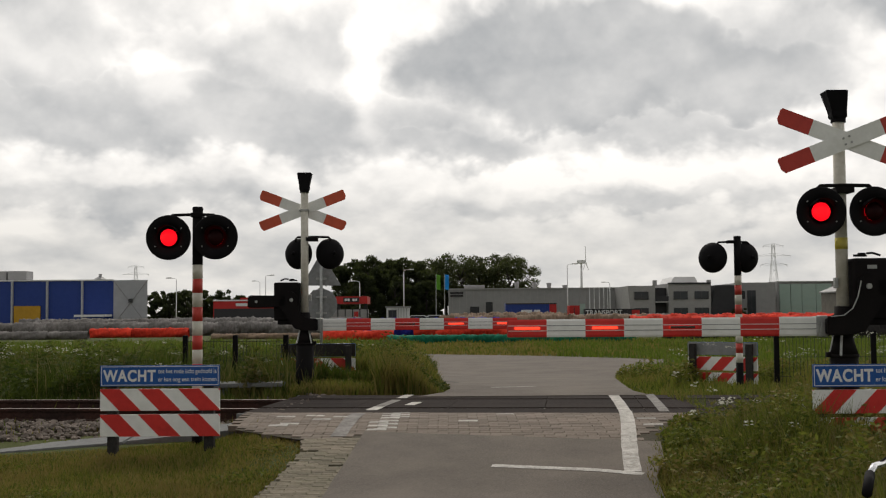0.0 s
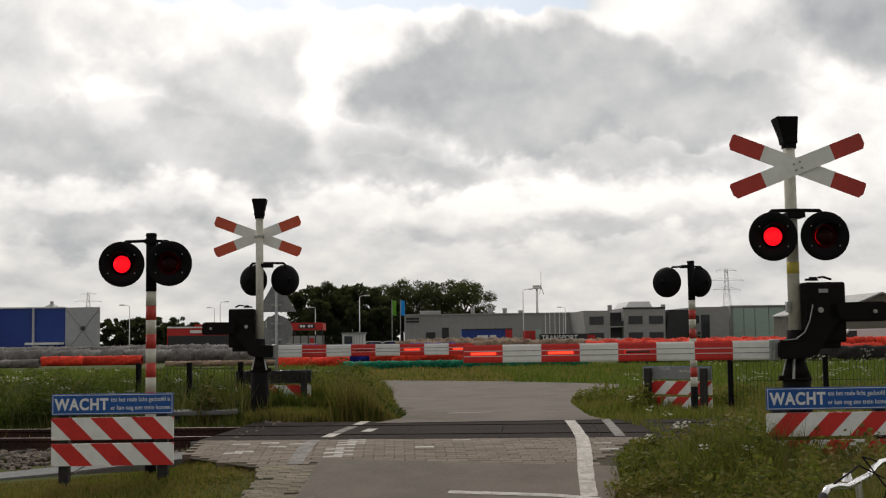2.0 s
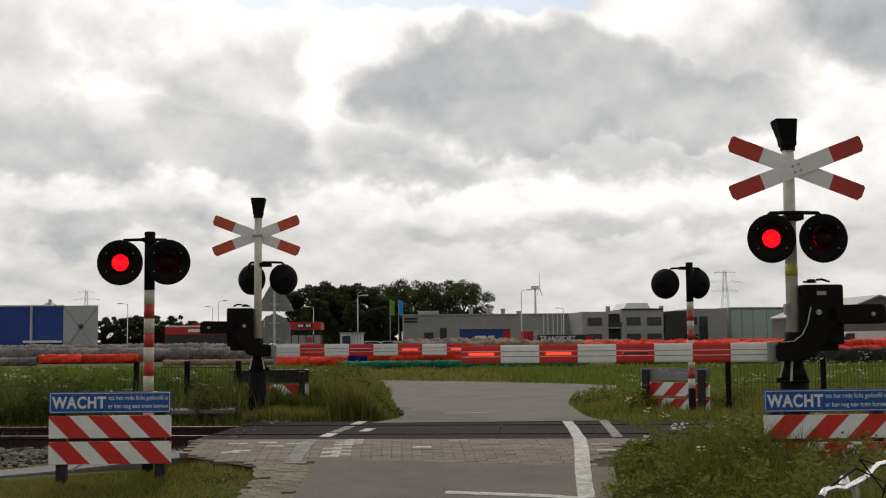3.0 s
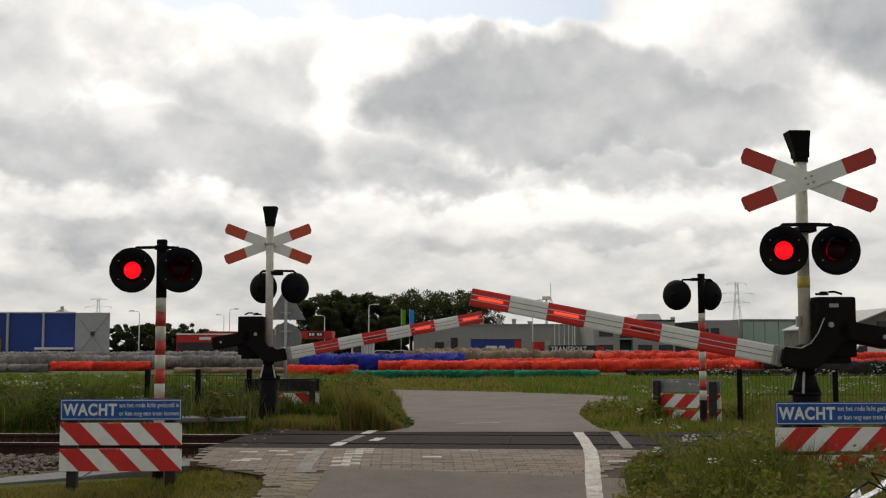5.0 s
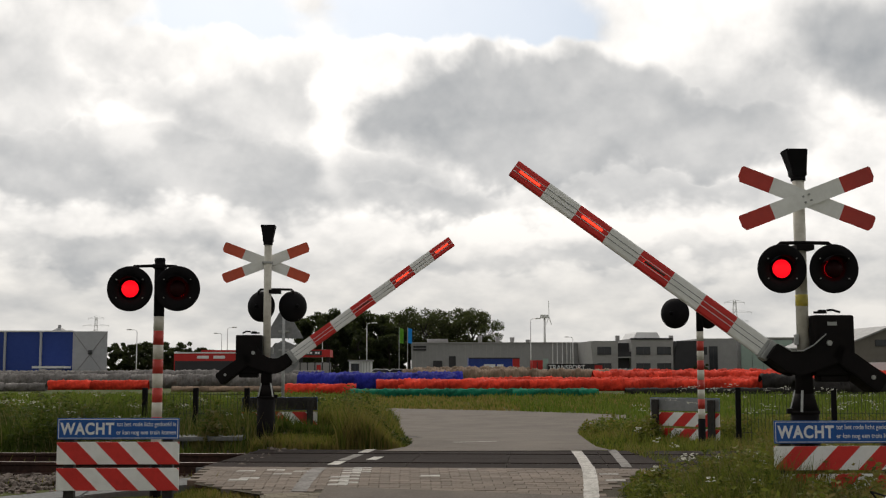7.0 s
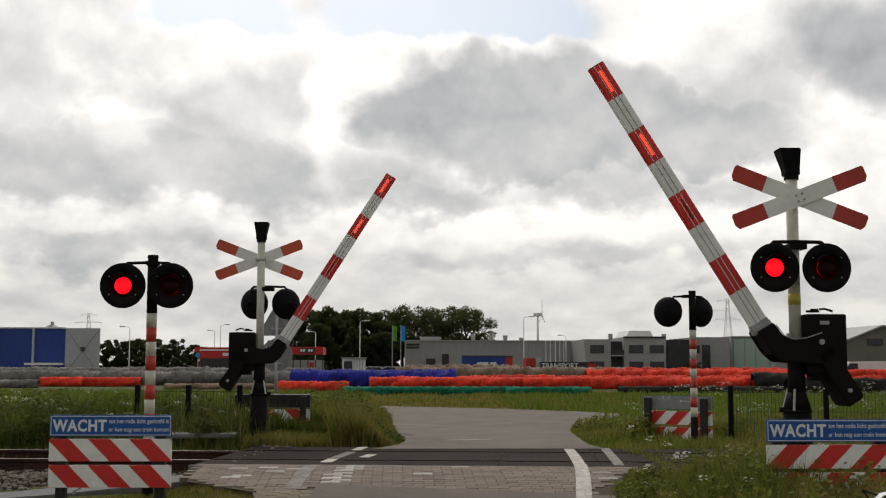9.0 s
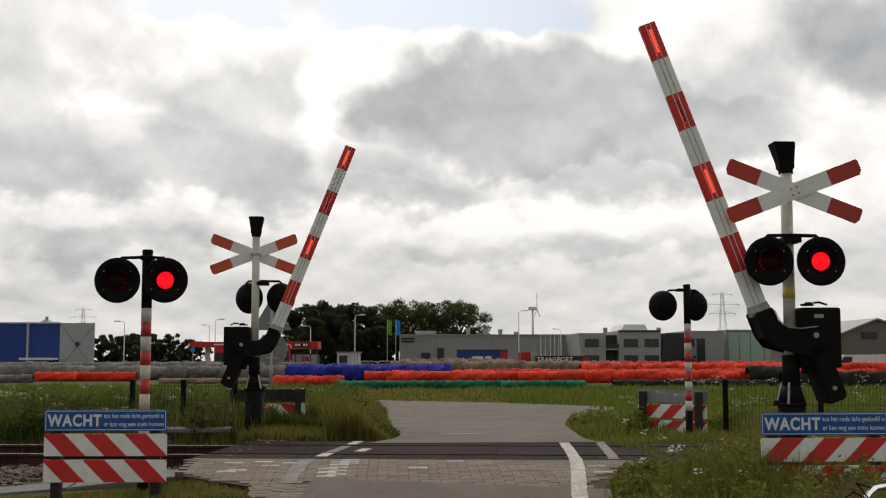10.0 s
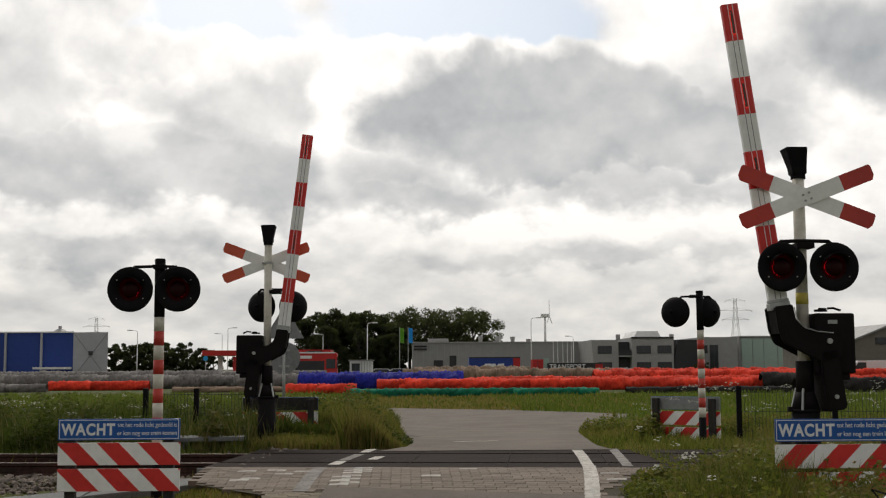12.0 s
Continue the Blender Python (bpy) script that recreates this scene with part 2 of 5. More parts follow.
def prism(outline, y0, y1, bevel=0.0, bm=None, mat=0):
    """An outline in x and z, given counter-clockwise from the front, drawn out from y0 to y1."""
    out = bm or bmesh.new()
    a = [out.verts.new((x, y0, z)) for x, z in outline]
    b = [out.verts.new((x, y1, z)) for x, z in outline]
    faces = [out.faces.new(a), out.faces.new(b[::-1])]
    k = len(a)
    for i in range(k):
        faces.append(out.faces.new((a[(i + 1) % k], a[i], b[i], b[(i + 1) % k])))
    for f in faces:
        f.material_index = mat
    bmesh.ops.recalc_face_normals(out, faces=faces)
    if bevel:
        bmesh.ops.bevel(out, geom=list({e for f in faces for e in f.edges}), offset=bevel, segments=2, affect="EDGES")
    return out


def rod(a, b, r, r2=None, seg=16, bm=None, mat=0, cap=True):
    out = bm or bmesh.new()
    a, b = Vector(a), Vector(b)
    turn = (b - a).to_track_quat("Z", "Y")
    m = Matrix.LocRotScale((a + b) / 2, turn, None)
    made = bmesh.ops.create_cone(out, cap_ends=cap, segments=seg, radius1=r, radius2=r if r2 is None else r2, depth=(b - a).length, matrix=m)
    for f in {f for v in made["verts"] for f in v.link_faces}:
        f.material_index = mat
    return out


def tube(points, r, seg=10, bm=None):
    """A pipe along points with open bends."""
    out = bm or bmesh.new()
    pts = [Vector(p) for p in points]
    rings = []
    for i, p in enumerate(pts):
        d = (pts[min(i + 1, len(pts) - 1)] - pts[max(i - 1, 0)]).normalized()
        q = d.to_track_quat("Z", "Y")
        rings.append([out.verts.new(p + q @ Vector((r * math.cos(2 * math.pi * k / seg), r * math.sin(2 * math.pi * k / seg), 0))) for k in range(seg)])
    for u, v in zip(rings, rings[1:]):
        for k in range(seg):
            out.faces.new((u[k], u[(k + 1) % seg], v[(k + 1) % seg], v[k]))
    out.faces.new(rings[0][::-1])
    out.faces.new(rings[-1])
    return out


def raw(name, verts, faces, material, parent=None, smooth=False):
    """A mesh from number arrays; all faces have the same corner count."""
    verts, faces = np.asarray(verts, np.float32), np.asarray(faces, np.int32)
    me = bpy.data.meshes.new(name)
    me.vertices.add(len(verts))
    me.vertices.foreach_set("co", verts.ravel())
    k = faces.shape[1]
    me.loops.add(faces.size)
    me.loops.foreach_set("vertex_index", faces.ravel())
    me.polygons.add(len(faces))
    me.polygons.foreach_set("loop_start", np.arange(0, faces.size, k, dtype=np.int32))
    me.polygons.foreach_set("use_smooth", np.full(len(faces), smooth))
    me.update(calc_edges=True)
    for mt in material if isinstance(material, (list, tuple)) else [material]:
        me.materials.append(mt)
    ob = new(name, me)
    if parent:
        ob.parent = parent
    return ob


def lettering(name, text, size, width, material, parent, m, weight=0.012, space=1.0):
    """Raised letters from the built-in font, squeezed to the width, lying in x and z, facing -y."""
    cu = bpy.data.curves.new(name, "FONT")
    cu.body, cu.size, cu.extrude, cu.offset = text, size, 0.001, size * weight
    cu.space_character = space
    tmp = new(name, cu)
    me = bpy.data.meshes.new_from_object(tmp.evaluated_get(bpy.context.evaluated_depsgraph_get()))
    bpy.data.objects.remove(tmp)
    xs = [v.co.x for v in me.vertices]
    k = width / (max(xs) - min(xs))
    me.transform(m @ pose(0, 0, 0, 90) @ Matrix.Diagonal((k, 1, 1, 1)) @ Matrix.Translation((-min(xs), 0, 0)))
    me.materials.clear()
    me.materials.append(material)
    ob = new(name, me)
    ob.parent = parent
    return ob


# ---- the lie of the land ----
TURN = radians(6.0)                   # the railway runs a little askew


def sstep(a, b, v):
    u = np.clip((np.asarray(v, float) - a) / (b - a), 0, 1)
    return u * u * (3 - 2 * u)


def along(x, y):
    """Metres past the middle of the track."""
    return np.asarray(x) * math.sin(TURN) + (np.asarray(y) - 15.15) * math.cos(TURN)


def road_z(x, y):
    s = along(x, y)
    return 0.40 * sstep(-6.2, -1.6, s) - 0.34 * sstep(1.5, 15.0, s)


def land_z(x, y):
    s, x = along(x, y), np.asarray(x, float)
    base = 0.03 + 0.16 * sstep(-4.6, -2.2, s) + 0.13 * sstep(1.4, 2.6, s) - 0.29 * sstep(2.6, 16.0, s)
    on = sstep(-2.5, -1.85, x) * (1 - sstep(2.6, 3.6, x)) * (1 - sstep(16, 30, s))
    return base * (1 - on) + (road_z(x, y) - 0.045) * on


def ground_sheet():
    def spread(lo, hi, step, far, grow):
        v = list(np.arange(lo, hi, step))
        d = step
        while v[-1] < far:
            d *= grow
            v.append(v[-1] + d)
        return v
    right = spread(0, 9, 0.25, 4500, 1.16)
    xs = np.array([-v for v in right[:0:-1]] + right)
    ys = np.array([-v for v in spread(1, 5, 1.0, 1500, 1.4)[::-1]] + spread(0, 26, 0.25, 4600, 1.12))
    X, Y = np.meshgrid(xs, ys)
    Z = land_z(X, Y) - 0.0
    V = np.stack([X, Y, Z], -1).reshape(-1, 3)
    w = len(xs)
    i = (np.arange(len(ys) - 1)[:, None] * w + np.arange(w - 1)[None]).ravel()
    tagged(raw("ground", V, np.stack([i, i + 1, i + w + 1, i + w], 1), M["soil"], smooth=True), "rough green meadow ground with bare soil patches", "ground", kind="structure")


ground_sheet()


def strip(name, rows, material, label, category, lift=0.012, steps=14, height=road_z, across=10, slant=0.0):
    """A paved sheet with a thickness that follows the land; rows of (y, left x, right x)."""
    ys = np.array([r[0] for r in rows])
    yy = np.concatenate([np.linspace(a, b, steps, endpoint=False) for a, b in zip(ys, ys[1:])] + [ys[-1:]])
    left, right = (np.interp(yy, ys, [r[k] for r in rows]) for k in (1, 2))
    u = np.linspace(0, 1, across + 1)
    X = left[:, None] * (1 - u) + right[:, None] * u
    Y = np.repeat(yy[:, None], across + 1, 1) + slant * (X - 0.6) * sstep(ys[-1] - 2.0, ys[-1], yy)[:, None]
    Z = height(X, Y) + lift
    V = np.stack([X, Y, Z], -1).reshape(-1, 3)
    w = across + 1
    i = (np.arange(len(yy) - 1)[:, None] * w + np.arange(w - 1)[None]).ravel()
    return tagged(raw(name, V, np.stack([i, i + 1, i + w + 1, i + w], 1), material, smooth=True), label, category, kind="structure")


strip("road", [(-14, -1.3, 1.75), (6, -1.3, 1.75), (9.5, -1.0, 1.72), (10.4, -0.95, 1.8), (11, -0.88, 1.95), (11.95, -0.8, 2.05)], M["asphalt"],
      "worn grey asphalt lane rising to the railway crossing", "road", lift=0.014, slant=-0.25)
FAR_ROAD = [(16.3, -0.35, 2.75), (17.2, 0.0, 2.68), (18.2, 0.1, 2.75), (20.2, 0.02, 2.95), (26, -0.3, 3.65), (31.7, -0.55, 5.1), (35, -0.75, 6.3), (37.2, -0.95, 6.9), (38.6, -1.3, 6.0), (41.5, -2.0, 3.4), (44.5, -2.6, -0.8)]
strip("road_far", FAR_ROAD, M["asphalt"],
      "grey asphalt side road widening into a junction", "road", steps=8)


# ---- railway ----
def track_pose(u, s, z):
    """u metres along the track, s across it."""
    c, k = math.cos(TURN), math.sin(TURN)
    return Matrix.Translation((u * c + s * k, 15.15 - u * k + s * c, z)) @ Matrix.Rotation(-TURN, 4, "Z")


def make_rail():
    prof = [(-0.07, 0), (0.07, 0), (0.07, 0.02), (0.012, 0.035), (0.012, 0.11), (0.036, 0.125), (0.036, 0.155), (-0.036, 0.155), (-0.036, 0.125), (-0.012, 0.11), (-0.012, 0.035), (-0.07, 0.02)]
    rail = tagged(new("rail"), "rusty steel railway rail with polished head", "rail", "rails of the track")
    bm = prism(prof, -60, 60)
    body = part("web", bm, M["rust"], rail)
    body.data.transform(Matrix.Rotation(radians(90), 4, "Z"))
    top = box(-60, 60, -0.028, 0.028, 0.1555, 0.158)
    part("head_surface", top, M["railtop"], rail, "shiny worn running surface")
    return rail


RAIL_Z = 0.238
rail = make_rail()
rail.matrix_basis = track_pose(0, -0.755, RAIL_Z)
copy_thing(rail, track_pose(0, 0.755, RAIL_Z))


def crossing_deck():
    """Dark rubber plates between and beside the rails."""
    deck = tagged(new("crossing_deck"), "dark rubber level crossing plates laid between rails", "crossing deck", kind="structure")
    deck.matrix_basis = track_pose(0, 0, 0)
    plate = None
    for s0, s1 in ((-1.5, -0.83), (-0.68, -0.01), (0.0, 0.68), (0.83, 1.5)):
        for u0 in (-2.15, -1.01, 0.13, 1.27, 2.41, 3.55):
            bm = box(0, 1.135, 0, s1 - s0, -0.15, 0.0, 0.004)
            ob = part("plate", bm, M["rubber"], deck)
            ob.location = (u0, s0, 0.404)
    for s in (-1.53, 1.53):
        part("edge_beam", box(-2.2, 4.7, s - 0.025, s + 0.025, 0.15, 0.398, 0.006), M["concrete"], deck, "pale concrete edging beam")


crossing_deck()


# ---- barrier with mast ----
HUB = (0.18, 0.16, 1.635)
BOOM_Y, SEG, BOOM_X, BOOM_Z = -0.19, 0.3645, -0.38, -0.37


def signal_lamp(parent, x, z, y=-0.17, turn=0.0, side=1):
    """Round black backboard with a hooded lens; returns the turning light inside."""
    r = 0.233
    bm = bmesh.new()
    rings = []
    for rad, yy in ((0.118, -0.012), (r - 0.012, -0.03), (r, -0.02), (r, -0.004), (r * 0.93, 0.03), (r * 0.75, 0.08), (r * 0.45, 0.12), (0.03, 0.135)):
        rings.append([bm.verts.new((rad * math.cos(a), yy, rad * math.sin(a))) for a in np.linspace(0, 2 * math.pi, 41)[:-1]])
    for u, v in zip(rings, rings[1:]):
        for k in range(40):
            bm.faces.new((u[k], u[(k + 1) % 40], v[(k + 1) % 40], v[k]))
    bm.faces.new(rings[-1])
    inner = [bm.verts.new((0.112 * math.cos(a), 0.06, 0.112 * math.sin(a))) for a in np.linspace(0, 2 * math.pi, 41)[:-1]]
    for k in range(40):
        bm.faces.new((inner[k], inner[(k + 1) % 40], rings[0][(k + 1) % 40], rings[0][k]))
    bm.faces.new(inner)
    bmesh.ops.recalc_face_normals(bm, faces=bm.faces)
    board = part("signal_lamp", bm, M["matt"], parent, "round black signal lamp with red lens", True)
    board.matrix_basis = pose(x, y, z, 0, 0, turn)
    # hood over the lens
    bm = bmesh.new()
    arcs = []
    for yy, lo, hi in ((-0.012, 20, 160), (-0.15, 38, 142)):
        arcs.append([[bm.verts.new((q * math.cos(radians(a)), yy, q * math.sin(radians(a)))) for q in (0.125, 0.119)] for a in np.linspace(lo, hi, 15)])
    for k in range(14):
        for j in (0, 1):
            bm.faces.new((arcs[0][k][j], arcs[0][k + 1][j], arcs[1][k + 1][j], arcs[1][k][j]))
        bm.faces.new((arcs[1][k][0], arcs[1][k + 1][0], arcs[1][k + 1][1], arcs[1][k][1]))
    bmesh.ops.recalc_face_normals(bm, faces=bm.faces)
    part("hood", bm, M["matt"], board, smooth=True)
    part("rear_cap", rod((0, 0.13, 0), (0, 0.175, 0), 0.035, 0.02), M["matt"], board, smooth=True)
    for a in (35, 145, 215, 325):
        part("screw", rod((0.165 * math.cos(radians(a)), -0.036, 0.165 * math.sin(radians(a))), (0.165 * math.cos(radians(a)), -0.02, 0.165 * math.sin(radians(a))), 0.006, seg=8), M["galv"], board)
    bm = bmesh.new()
    bmesh.ops.create_uvsphere(bm, u_segments=28, v_segments=16, radius=0.088)
    bmesh.ops.transform(bm, matrix=Matrix.Diagonal((1, 0.62, 1, 1)), verts=bm.verts)
    for f in bm.faces:
        f.material_index = 0 if f.calc_center_median().y < 0 else 1
    light = part("light", bm, [M["lampglow"], M["lampdark"]], board, "red light", True)
    light["side"] = side
    return light


def boom_lamp(arm, x, face, phase):
    bm = bmesh.new()
    bmesh.ops.create_cone(bm, cap_ends=True, segments=16, radius1=0.013, radius2=0.013, depth=0.235, matrix=Matrix.Rotation(radians(90), 4, "Y"))
    for f in bm.faces:
        f.material_index = 0 if f.calc_center_median().y * face > 0 else 1
    ob = part("boom_lamp", bm, [M["boomglow"], M["boomdark"]], arm, "slim red boom light")
    ob.location = (x, BOOM_Y + face * 0.042, BOOM_Z)
    ob["side"] = phase
    return ob


def cross_board(parent, lean, y):
    """One board of the St Andrew's cross, red ends clipped at the corners."""
    L, w = 0.685, 0.078
    white = prism([(-0.36, -w), (0.36, -w), (0.36, w), (-0.36, w)], y, y + 0.012)
    a = part("cross_board", white, M["white"], parent, "white board of the crossing sign")
    a.matrix_basis = pose(0.04, 0, 3.012, 0, lean, 0)
    for k in (-1, 1):
        out = [(0.36, -w), (L - 0.03, -w), (L, -w + 0.045), (L, w - 0.02), (L - 0.015, w), (0.36, w)]
        out = out if k > 0 else [(-px_, pz_) for px_, pz_ in out][::-1]
        part("red_end", prism(out, y - 0.0005, y + 0.0125), M["oldred"], a, "weathered red board end")
    for dx, dz in ((-0.03, -0.03), (0.03, -0.03), (-0.03, 0.03), (0.03, 0.03)):
        part("bolt", rod((dx, y - 0.01, dz), (dx, y + 0.002, dz), 0.011, seg=8), M["galv"], a)


def make_barrier():
    b = empty("level_crossing_barrier", "striped half barrier with warning cross and twin red lights", "barrier", "level crossing barriers")
    part("mast", rod((0, 0, 1.3), (0, 0, 3.27), 0.058, 0.056, 24), M["whitepole"], b, "cream painted steel mast", True)
    bm = rod((0, 0, -0.35), (0, 0, 0.97), 0.145, 0.13, 24)
    rod((0, 0, 0.97), (0, 0, 1.0), 0.14, 0.14, 24, bm)
    rod((0, 0, 1.0), (0, 0, 1.16), 0.13, 0.085, 24, bm)
    rod((0, 0, 1.16), (0, 0, 1.45), 0.085, 0.08, 24, bm)
    box(-0.17, -0.1, -0.03, 0.03, 0.97, 1.02, 0.008, bm)
    part("pedestal", bm, M["black"], b, "black cast pedestal", True)
    for k in range(3):
        a = radians(40 + 100 * k)
        part("gusset", tube([(0.14 * math.cos(a), 0.14 * math.sin(a), 0.99), (0.088 * math.cos(a), 0.088 * math.sin(a), 1.19)], 0.012, 6), M["galv"], b)
    part("sticker", rod((0, 0, 1.99), (0, 0, 2.1), 0.0592, 0.0592, 24), M["sticker"], b, "yellow sticker band", True)
    # warning bell on top
    bell = prism([(-0.072, 3.24), (0.066, 3.24), (0.066, 3.3), (0.07, 3.5), (-0.14, 3.5), (-0.078, 3.3)], -0.075, 0.075, 0.008)
    for v in bell.verts:
        if v.co.z > 3.4:
            v.co.y *= 1.45
    part("bell", bell, M["matt"], b, "black warning bell horn")
    part("bell_collar", rod((0, 0, 3.2), (0, 0, 3.26), 0.07, seg=20), M["matt"], b)
    cross_board(b, 21, -0.115)
    cross_board(b, -21, -0.13)
    part("cross_bracket", box(-0.06, 0.08, -0.115, 0.062, 2.99, 3.02, 0.004), M["galv"], b)
    # lamp arm
    bm = tube([(-0.25, -0.1, 2.45), (-0.25, -0.1, 2.56), (-0.22, -0.1, 2.585), (0.0, -0.1, 2.59), (0.24, -0.1, 2.585), (0.27, -0.1, 2.56), (0.27, -0.1, 2.45)], 0.018)
    box(-0.07, 0.1, -0.12, 0.065, 2.52, 2.575, 0.006, bm)
    part("lamp_arm", bm, M["black"], b)
    lights = [signal_lamp(b, -0.238, 2.335, side=0), signal_lamp(b, 0.258, 2.335, side=1)]
    # drive box
    bm = box(0.065, 0.45, -0.145, 0.105, 1.33, 1.90, 0.025)
    box(0.12, 0.4, -0.12, 0.08, 1.27, 1.34, 0.02, bm)
    part("drive_box", bm, M["black"], b, "black drive housing")
    part("box_label", box(0.19, 0.28, -0.149, -0.146, 1.80, 1.835), M["galv"], b, "small pale plate")
    bm = rod((0.19, 0, 1.92), (0.19, 0, 1.955), 0.05, 0.035, 16)
    tube([(0.24, 0.0, 1.95), (0.3, 0.02, 1.955), (0.36, -0.02, 1.93)], 0.012, 6, bm)
    rod((0.13, 0, 1.92), (0.13, 0, 1.94), 0.02, seg=10, bm=bm)
    part("cable_gland", bm, M["black"], b)
    part("hub_cap", rod((HUB[0], -0.225, HUB[2]), (HUB[0], 0.185, HUB[2]), 0.026, 0.026, 20), M["galv"], b, "grey axle cap")
    part("clamp", box(-0.095, -0.06, -0.075, -0.02, 1.62, 1.72, 0.006), M["galv"], b)
    # moving arm, in the space of the hub
    out = [(-0.39, -0.455), (-0.17, -0.455), (-0.04, -0.42), (0.06, -0.28), (0.2, -0.08), (0.16, 0.1), (0.0, 0.14), (-0.09, 0.06), (-0.1, -0.1), (-0.15, -0.21), (-0.24, -0.275), (-0.39, -0.285)]
    # a fork of two curved plates that straddles the drive box, bridged where it grips the boom
    bm = prism(out, -0.36, -0.315, 0.01)
    prism(out, -0.045, 0.0, 0.01, bm)
    box(-0.38, -0.13, -0.33, -0.03, -0.44, -0.30, 0.01, bm)
    arm = part("boom_arm", bm, M["black"], b, "black curved boom carrier")
    arm.matrix_basis = pose(*HUB)
    part("arm_edge", tube([(-0.36, -0.365, -0.28), (-0.24, -0.365, -0.27), (-0.155, -0.365, -0.205), (-0.105, -0.365, -0.1), (-0.07, -0.365, 0.05)], 0.006, 6), M["galv"], arm)
    bm = box(-0.425, -0.355, BOOM_Y - 0.06, BOOM_Y + 0.06, BOOM_Z - 0.1, BOOM_Z + 0.1, 0.008)
    box(-0.455, -0.425, BOOM_Y - 0.05, BOOM_Y + 0.05, BOOM_Z - 0.094, BOOM_Z + 0.094, 0.006, bm)
    part("boom_clamp", bm, M["galv"], arm, "grey steel clamp")
    weight = prism([(0.08, -0.09), (0.28, -0.11), (0.65, -0.11), (0.65, 0.05), (0.62, 0.075), (0.28, 0.07), (0.08, 0.07)], -0.36, 0.0, 0.012)
    part("counterweight", weight, M["black"], arm, "black counterweight")
    part("weight_bolt", rod((0.52, -0.38, -0.02), (0.52, 0.02, -0.02), 0.02, seg=10), M["galv"], arm)
    x = BOOM_X - 0.06
    lamps = []
    for i in range(8):
        red = i % 2 == 1
        h = 0.091 - 0.0012 * i
        sec = [(-0.034, -h + 0.016), (-0.026, -h), (0.026, -h), (0.034, -h + 0.016), (0.036, 0), (0.034, h - 0.016), (0.026, h), (-0.026, h), (-0.034, h - 0.016), (-0.036, 0)]
        bm = bmesh.new()
        ends = [[bm.verts.new((xx, BOOM_Y + yy, BOOM_Z + zz)) for yy, zz in sec] for xx in (x, x - SEG + 0.0005)]
        for k in range(10):
            bm.faces.new((ends[0][k], ends[0][(k + 1) % 10], ends[1][(k + 1) % 10], ends[1][k]))
        bm.faces.new(ends[0][::-1])
        bm.faces.new(ends[1])
        bmesh.ops.recalc_face_normals(bm, faces=bm.faces)
        part("red_band" if red else "white_band", bm, M["red"] if red else M["white"], arm)
        bm = bmesh.new()
        for face in (-1, 1):
            for z in (-0.024, 0.024):
                box(x - SEG + 0.002, x - 0.002, BOOM_Y + face * 0.034, BOOM_Y + face * 0.0385, BOOM_Z + z - 0.003, BOOM_Z + z + 0.003, bm=bm)
        part("rib", bm, M["letter"] if red else M["signback"], arm)
        if red and i > 1:
            for face in (-1, 1):
                lamps.append(boom_lamp(arm, x - SEG / 2, face, {7: 2, 5: 0, 3: 1}[i]))
        x -= SEG
    part("end_cap", box(x - 0.006, x, BOOM_Y - 0.03, BOOM_Y + 0.03, BOOM_Z - 0.078, BOOM_Z + 0.078, 0.004), M["oldred"], arm)
    return b


NEAR, FAR = pose(3.785, 11.5, 0.10), pose(-2.07, 18.2, 0.10, 0, 0, 180)
barrier = make_barrier()
barrier.matrix_basis = NEAR
barrier_far = copy_thing(barrier, FAR)
barrier_far["label"] = "striped half barrier beyond the track, seen from behind"


def swivel(thing, first, second, shift):
    """Turns a copy's lamps towards the side road."""
    lamps_ = sorted((o for o in thing.children if o.name.startswith("signal_lamp")), key=lambda o: o.location.x)
    for o, (x, turn) in zip(lamps_, (first, second)):
        o.matrix_basis = pose(x, o.location.y, o.location.z, 0, 0, turn)
    for o in thing.children:
        if o.name.startswith("lamp_arm"):
            o.location.x += shift


for o in barrier_far.children:
    if o.name.startswith(("bell", "cross_board", "cross_bracket")):
        o.location.z += 0.05 if o.name.startswith("bell") else -0.02
for o in barrier_far.children_recursive:
    # the far board ends take a lighter, more orange red
    if o.name.startswith("red_end"):
        o.data = o.data.copy()
        o.data.materials[0] = M["lighterred"]
    elif o.name.startswith("bell") and not o.name.startswith("bell_collar"):
        o.rotation_euler = (0, 0, radians(90))
for o in [o for o in barrier_far.children if o.name.startswith("sticker")]:
    bpy.data.objects.remove(o)
swivel(barrier_far, (-0.37, 32), (0.115, -25), -0.125)


